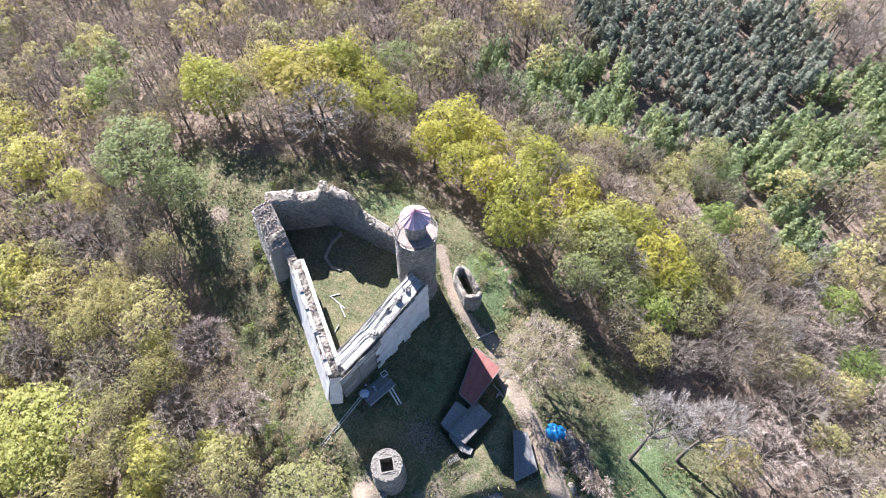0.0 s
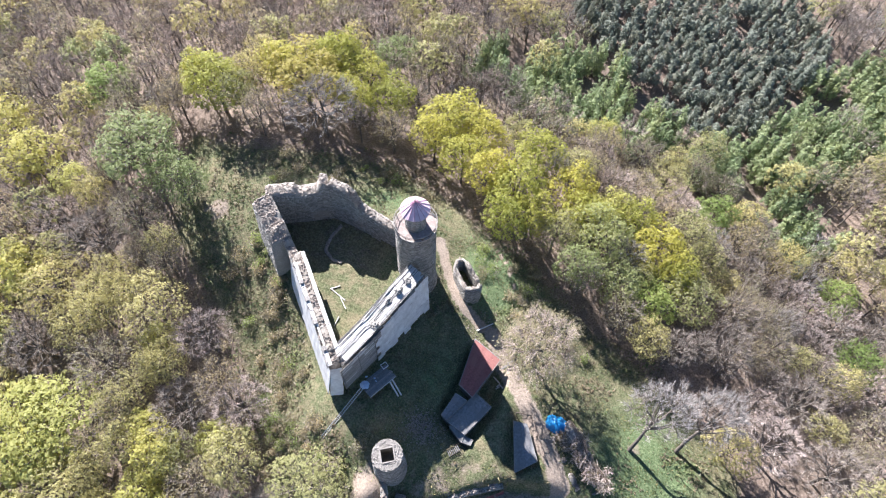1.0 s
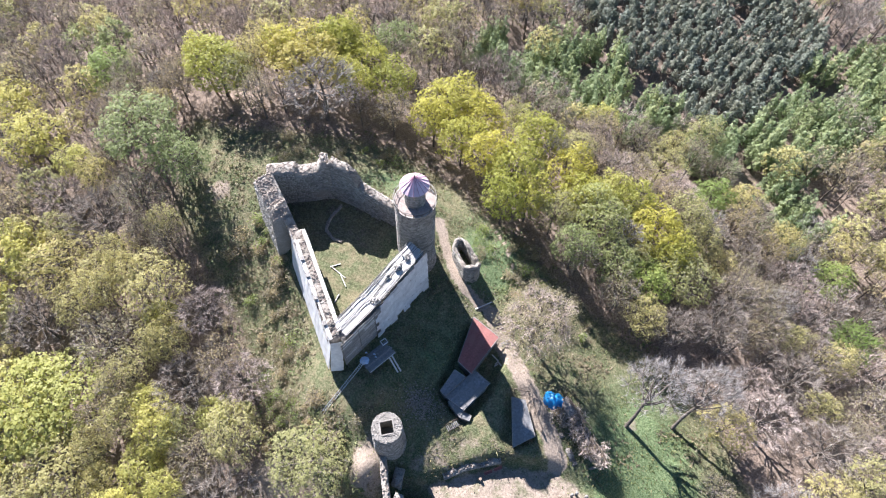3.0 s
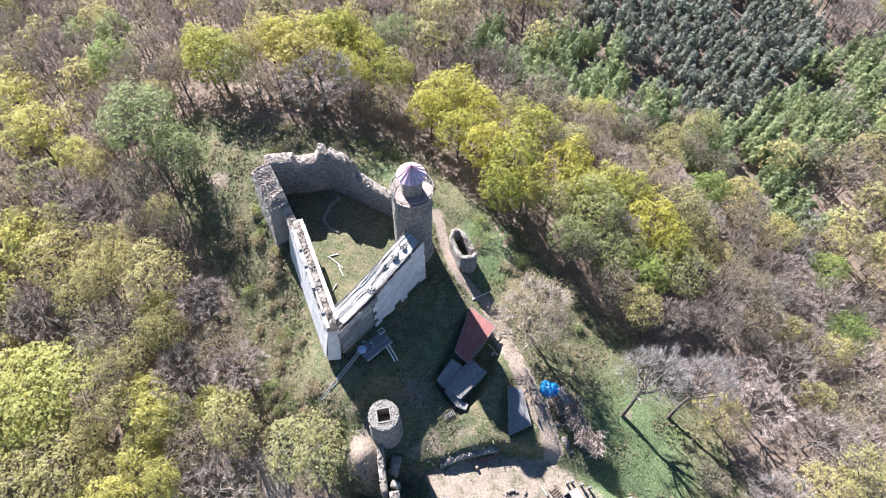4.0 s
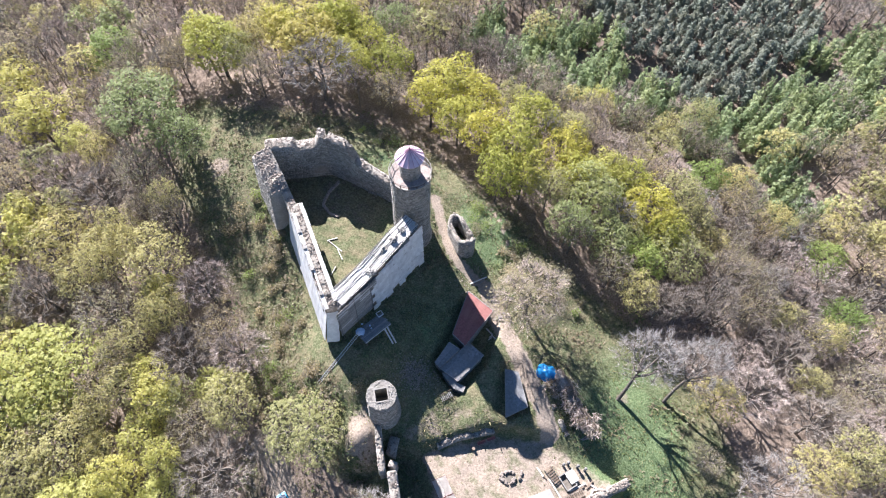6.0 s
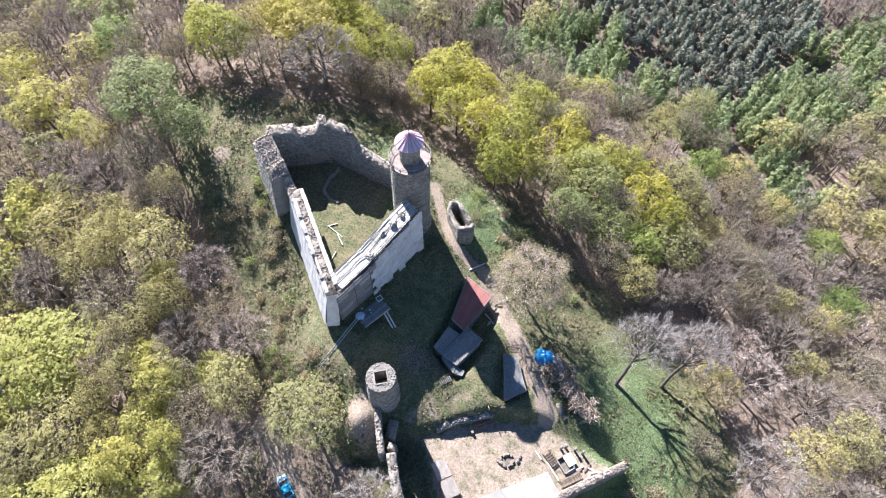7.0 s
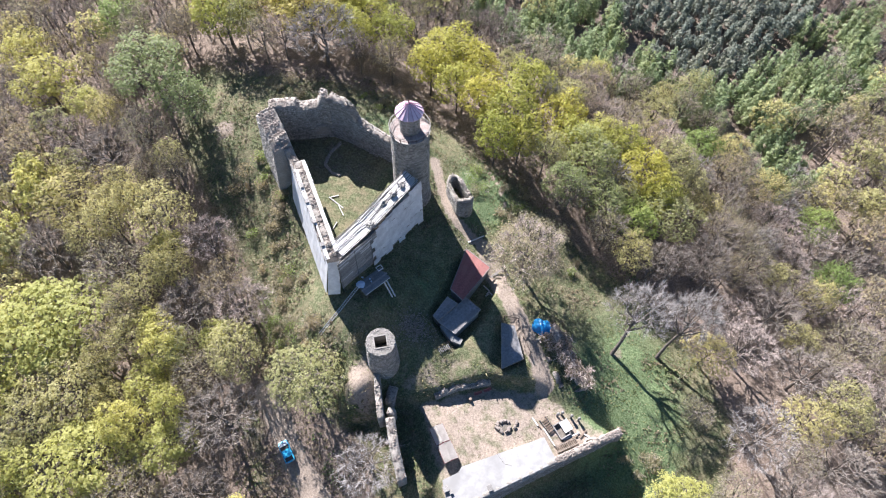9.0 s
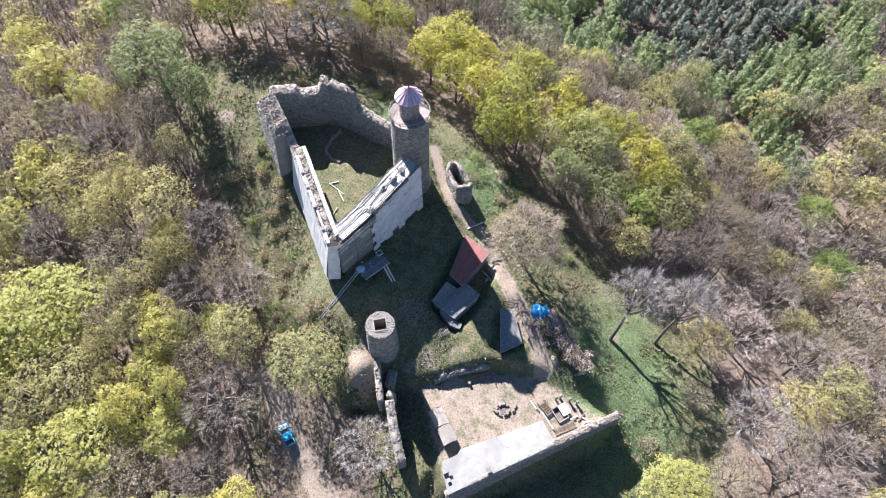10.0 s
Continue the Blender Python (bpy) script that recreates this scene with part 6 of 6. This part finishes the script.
def woods():
    rng = np.random.default_rng(77)
    near, far, conifers = [], [], []
    step = 5.3
    ys = np.arange(-17, 168, step * 0.87)
    spots = np.array([(x + (i % 2) * step / 2, y) for i, y in enumerate(ys) for x in np.arange(-150, 156, step)])
    spots = spots + rng.uniform(-1.9, 1.9, spots.shape)
    fit = (abs(spots[:, 0] - 3) < 86 + 0.36 * spots[:, 1]) & (inside(CLEARING, *spots.T) < -2.5) & (inside(PINES, *spots.T) < -1)
    thin = inside(LARCHES, *spots.T)
    fit &= (thin < -1) | (rng.random(len(spots)) < 0.07)
    for px, py in spots[fit]:
        pick, big = rng.random(), rng.uniform(0.75, 1.25)
        patch = noise.noise(Vector((px * 0.035, py * 0.035, 3.0)))
        r = 4.5 * big
        if any((px - a) ** 2 + (py - b) ** 2 < (0.56 * (r + c)) ** 2 for a, b, c in PLANTED):
            continue
        table = (("bare", 0.22), ("reddish", 0.34), ("khaki", 0.58), ("olive", 0.8), ("silver", 0.85), ("birch", 0.92), ("green", 0.96), ("lime", 1.0))
        if px < -20 and py < 25:
            table = (("bare", 0.12), ("khaki", 0.22), ("olive", 0.55), ("lime", 0.98), ("green", 1.0))
        elif px < -20 and py < 60:
            table = (("bare", 0.08), ("reddish", 0.14), ("khaki", 0.25), ("olive", 0.70), ("silver", 0.72), ("lime", 0.97), ("green", 1.0))
        elif py > 95:
            table = (("bare", 0.36), ("reddish", 0.62), ("khaki", 0.76), ("olive", 0.87), ("silver", 0.91), ("birch", 0.96), ("green", 1.0))
        elif px > 40 and py < 60:
            table = (("bare", 0.34), ("reddish", 0.54), ("khaki", 0.8), ("olive", 0.88), ("silver", 0.92), ("green", 0.96), ("lime", 1.0))
        kind = next(k for k, p in table if (0.75 * pick + 0.25 * (patch + 0.5)) <= p or k in ("lime", "green") and p == 1.0)
        h = rng.uniform(10.5, 14.5) * (0.85 + 0.15 * big)
        close = py < 92 and -72 < px < 78 and len(near) < 175
        (near if close else far).append((kind, px, py, r, h))
    for zone, kind, gap in ((PINES, "pine", 2.55), (LARCHES, "larch", 2.7)):
        xs, ys = zip(*zone)
        sp = np.array([(x, y) for y in np.arange(min(ys), max(ys), gap * 0.9) for x in np.arange(min(xs), max(xs), gap)])
        sp = sp + rng.uniform(-1.3, 1.3, sp.shape)
        deep = inside(zone, *sp.T)
        ok = (abs(sp[:, 0] - 3) < 84 + 0.36 * sp[:, 1]) & (deep > -2.5)
        for (px, py), d in zip(sp[ok], deep[ok]):
            gap_at = noise.noise(Vector((px * 0.09, py * 0.09, 7.0)))
            if d > 0.3 + 3.5 * gap_at and gap_at < (0.42 if kind == "pine" else 0.25) and rng.random() < 0.92:
                conifers.append((kind, px, py, rng.uniform(1.15, 1.7), rng.uniform(6.0, 9.0)) if kind == "pine" else (kind, px, py, rng.uniform(1.3, 2.0), rng.uniform(7.5, 11.0)))
    for kind, px, py, r, h in near:
        plant(kind, px, py, r, h, "woodland trees", rng)
    for name, stand, label in (("far_woods", far, "far spring woods of bare and budding broadleaf trees"), ("conifer_stand", conifers, "planted stand of dark pines edged with green larches")):
        mats, vs, ts, ms, tint, base = [], [], [], [], [], 0
        feet = land(np.array([q[1] for q in stand]), np.array([q[2] for q in stand]))
        for (kind, px, py, r, h), foot in zip(stand, feet):
            twig, leaf, _, _ = KINDS[kind]
            g = FAR[kind][int(rng.integers(0, 3))]
            q = rng.uniform(0, 6.283)
            wide, tall = (2.0, 10.0) if kind in ("larch", "pine") else (6.0, 15.0)
            turn = np.array(((math.cos(q), -math.sin(q), 0), (math.sin(q), math.cos(q), 0), (0, 0, 1.0))) * (r / wide, r / wide, h / tall)
            tone = rng.random()
            for key, mat in (("wood", BARK), ("twigs", twig), ("leaves", leaf)):
                if key not in g:
                    continue
                if mat not in mats:
                    mats.append(mat)
                v, t = g[key]
                vs.append(v @ turn.T + (px, py, foot))
                ts.append(t + base)
                ms.append(np.full(len(t), mats.index(mat)))
                tint.append(np.full(len(v), tone))
                base += len(v)
        me = mesh_np(name, np.concatenate(vs), np.concatenate(ts), mats, np.concatenate(ms), np.concatenate(tint))
        tagged(new(name, me), label, "woods", kind="stuff")


woods()
# ---------------------------------------------------------------- turf, weeds and stones on the open ground
def undergrowth():
    rng = np.random.default_rng(91)
    n = 85000
    x, y = rng.uniform(-58, 58, n), rng.uniform(-18, 84, n)
    keep = (inside(CLEARING, x, y) > -2) & (inside(YARD, x, y) < (rng.uniform(-1, 1, n) > 0.4) * 3 - 0.5) & (inside(BAILEY, x, y) < -0.3 + (rng.random(n) < 0.05) * 9)
    for line, wide in PATHS:
        keep &= along(line, x, y) > wide * 0.8
    keep &= inside(((-17.5, 29), (-25.5, 52), (-31, 62), (-20, 65), (-6, 59), (0, 52), (-4, 44)), x, y) < 0.2
    keep &= inside(((0, 27), (6, 41), (12, 37), (18, 20), (5, 22)), x, y) < 0.0
    clump = np.array([noise.noise(Vector((a * 0.22, b * 0.22, 0))) for a, b in zip(x, y)])
    keep &= clump + rng.uniform(-0.35, 0.35, n) > -0.12
    x, y, clump = x[keep], y[keep], clump[keep]
    z = land(x, y)
    n = len(x)
    tall = rng.uniform(0.08, 0.32, n) * (1 + np.clip(clump, 0, 1))
    q = rng.uniform(0, 6.283, n)
    w = rng.uniform(0.06, 0.16, n)
    lean = rng.normal(0, 0.28, (n, 2))
    base = np.stack([x, y, z - 0.03], 1)
    side = np.stack([np.cos(q) * w, np.sin(q) * w, 0 * q], 1)
    v = np.stack([base - side, base + side, base + np.stack([lean[:, 0], lean[:, 1], tall], 1)], 1).reshape(-1, 3)
    dry = (rng.random(n) < 0.5 - 0.42 * np.exp(-((x - 37) ** 2 / 160 + (y - 14) ** 2 / 420))).astype(int)
    me = mesh_np("rough_grass", v, np.arange(3 * n).reshape(-1, 3), [GRASS, DRY_GRASS], dry, np.repeat(rng.random(n), 3))
    tagged(new("rough_grass", me), "rough tufts of green and straw-coloured spring grass", "grass", kind="stuff")
    # brambles and low bushes on the banks
    spots = [(-29, 33), (-31, 29), (-27, 26), (-30, 37), (-34, 42), (-28, 22), (-33, 50), (-31, 47), (-24, 24), (-21, 21), (-36, 58), (-37, 52), (20, 47), (26, 42), (-16, 19), (40, 4), (-13, 76), (-33, 75), (-22, 74), (-3, 68), (8, 58), (17, 55)]
    for k, (bx, by) in enumerate(spots):
        for _ in range(5):
            px, py = bx + rng.normal(0, 2.6), by + rng.normal(0, 2.6)
            if inside(YARD, px, py) > -3.5:
                continue
            bush = thing("bramble_bush", pose(px, py, land_at(px, py)), "low tangled bush on the castle bank", "bush", "bushes on the bank")
            r = rng.uniform(0.8, 1.9)
            c = rng.normal(0, r * 0.4, (7, 3)) * (1, 1, 0.3) + (0, 0, r * 0.45)
            green = rng.random() < 0.3
            v, t = scatter_flakes(rng, c, r * 0.6, 300, 0.22)
            part_np("leaf_mass", v, t, [LEAF_GREEN if green else LEAF_KHAKI], bush, "", "stuff")
            v, t = scatter_flakes(rng, c, r * 0.7, 200, 0.8, 0.03)
            part_np("branchwork", v, t, [TWIG], bush, "", "stuff")
    # the matted dry growth of the banks
    m = 52000
    x, y = rng.uniform(-48, 58, m), rng.uniform(-16, 84, m)
    keep = (inside(CLEARING, x, y) > -4) & (inside(YARD, x, y) < -3.2) & (inside(BAILEY, x, y) < -1.0)
    for line, wide in PATHS:
        keep &= along(line, x, y) > wide * 1.1
    keep &= inside(((-8, 34), (2, 46), (10, 42), (19, 18), (12, 15), (-1, 12), (-10, 16)), x, y) < 0.0
    bank = np.array([noise.noise(Vector((a * 0.16, b * 0.16, 5.0))) for a, b in zip(x, y)]) + 0.75 * np.exp(-((x + 29) ** 2 / 60 + (y - 36) ** 2 / 420)) - 0.25 * (x > 24)
    keep &= bank + rng.uniform(-0.3, 0.3, m) > 0.05
    x, y, bank = x[keep], y[keep], bank[keep]
    m = len(x)
    at = np.stack([x, y, land(x, y) + rng.uniform(0.05, 0.55, m) * np.clip(bank + 0.4, 0.2, 1.3)], 1)
    v, t = sprays(rng, at, np.stack([rng.normal(0, 0.6, m), rng.normal(0, 0.6, m), np.ones(m)], 1), 0.27, 3)
    hue = np.array([noise.noise(Vector((a * 0.3, b * 0.3, 9.0))) for a, b in zip(x, y)]) + rng.normal(0, 0.18, m)
    pick = np.where(hue > 0.16, 0, np.where(hue > -0.12, 1, 2))
    me = mesh_np("bank_growth", v, t, [BRAMBLE, DRY_GRASS, DEAD_STALK], np.repeat(pick, 3), np.repeat(rng.random(m), 7))
    tagged(new("bank_growth", me), "matted brambles and dead stalks covering the castle banks", "brambles", kind="stuff")
    # fallen masonry and builders' rubble
    for name, cx, cy, sx, sy, m, label in (("rubble_spread", -2.2, 24.6, 2.9, 2.5, 900, "grey builders' rubble spread behind the small tower"),
                                           ("path_rubble", 8.0, 43.5, 3.0, 3.0, 120, "loose stones beside the trodden path"), ("bank_stones", -17.5, 20.0, 2.4, 1.2, 90, "pale stones on the bank by the ladder")):
        pts = []
        for _ in range(m):
            px, py = cx + rng.normal(0, sx * 0.6), cy + rng.normal(0, sy * 0.6)
            pts.append(np.array((px, py, land_at(px, py) + 0.03)))
        v, t = rubble_on(pts, rng, (0.07, 0.22))
        tagged(new(name, mesh_np(name, v, t, [RUBBLE])), label, "stones", kind="stuff")


undergrowth()
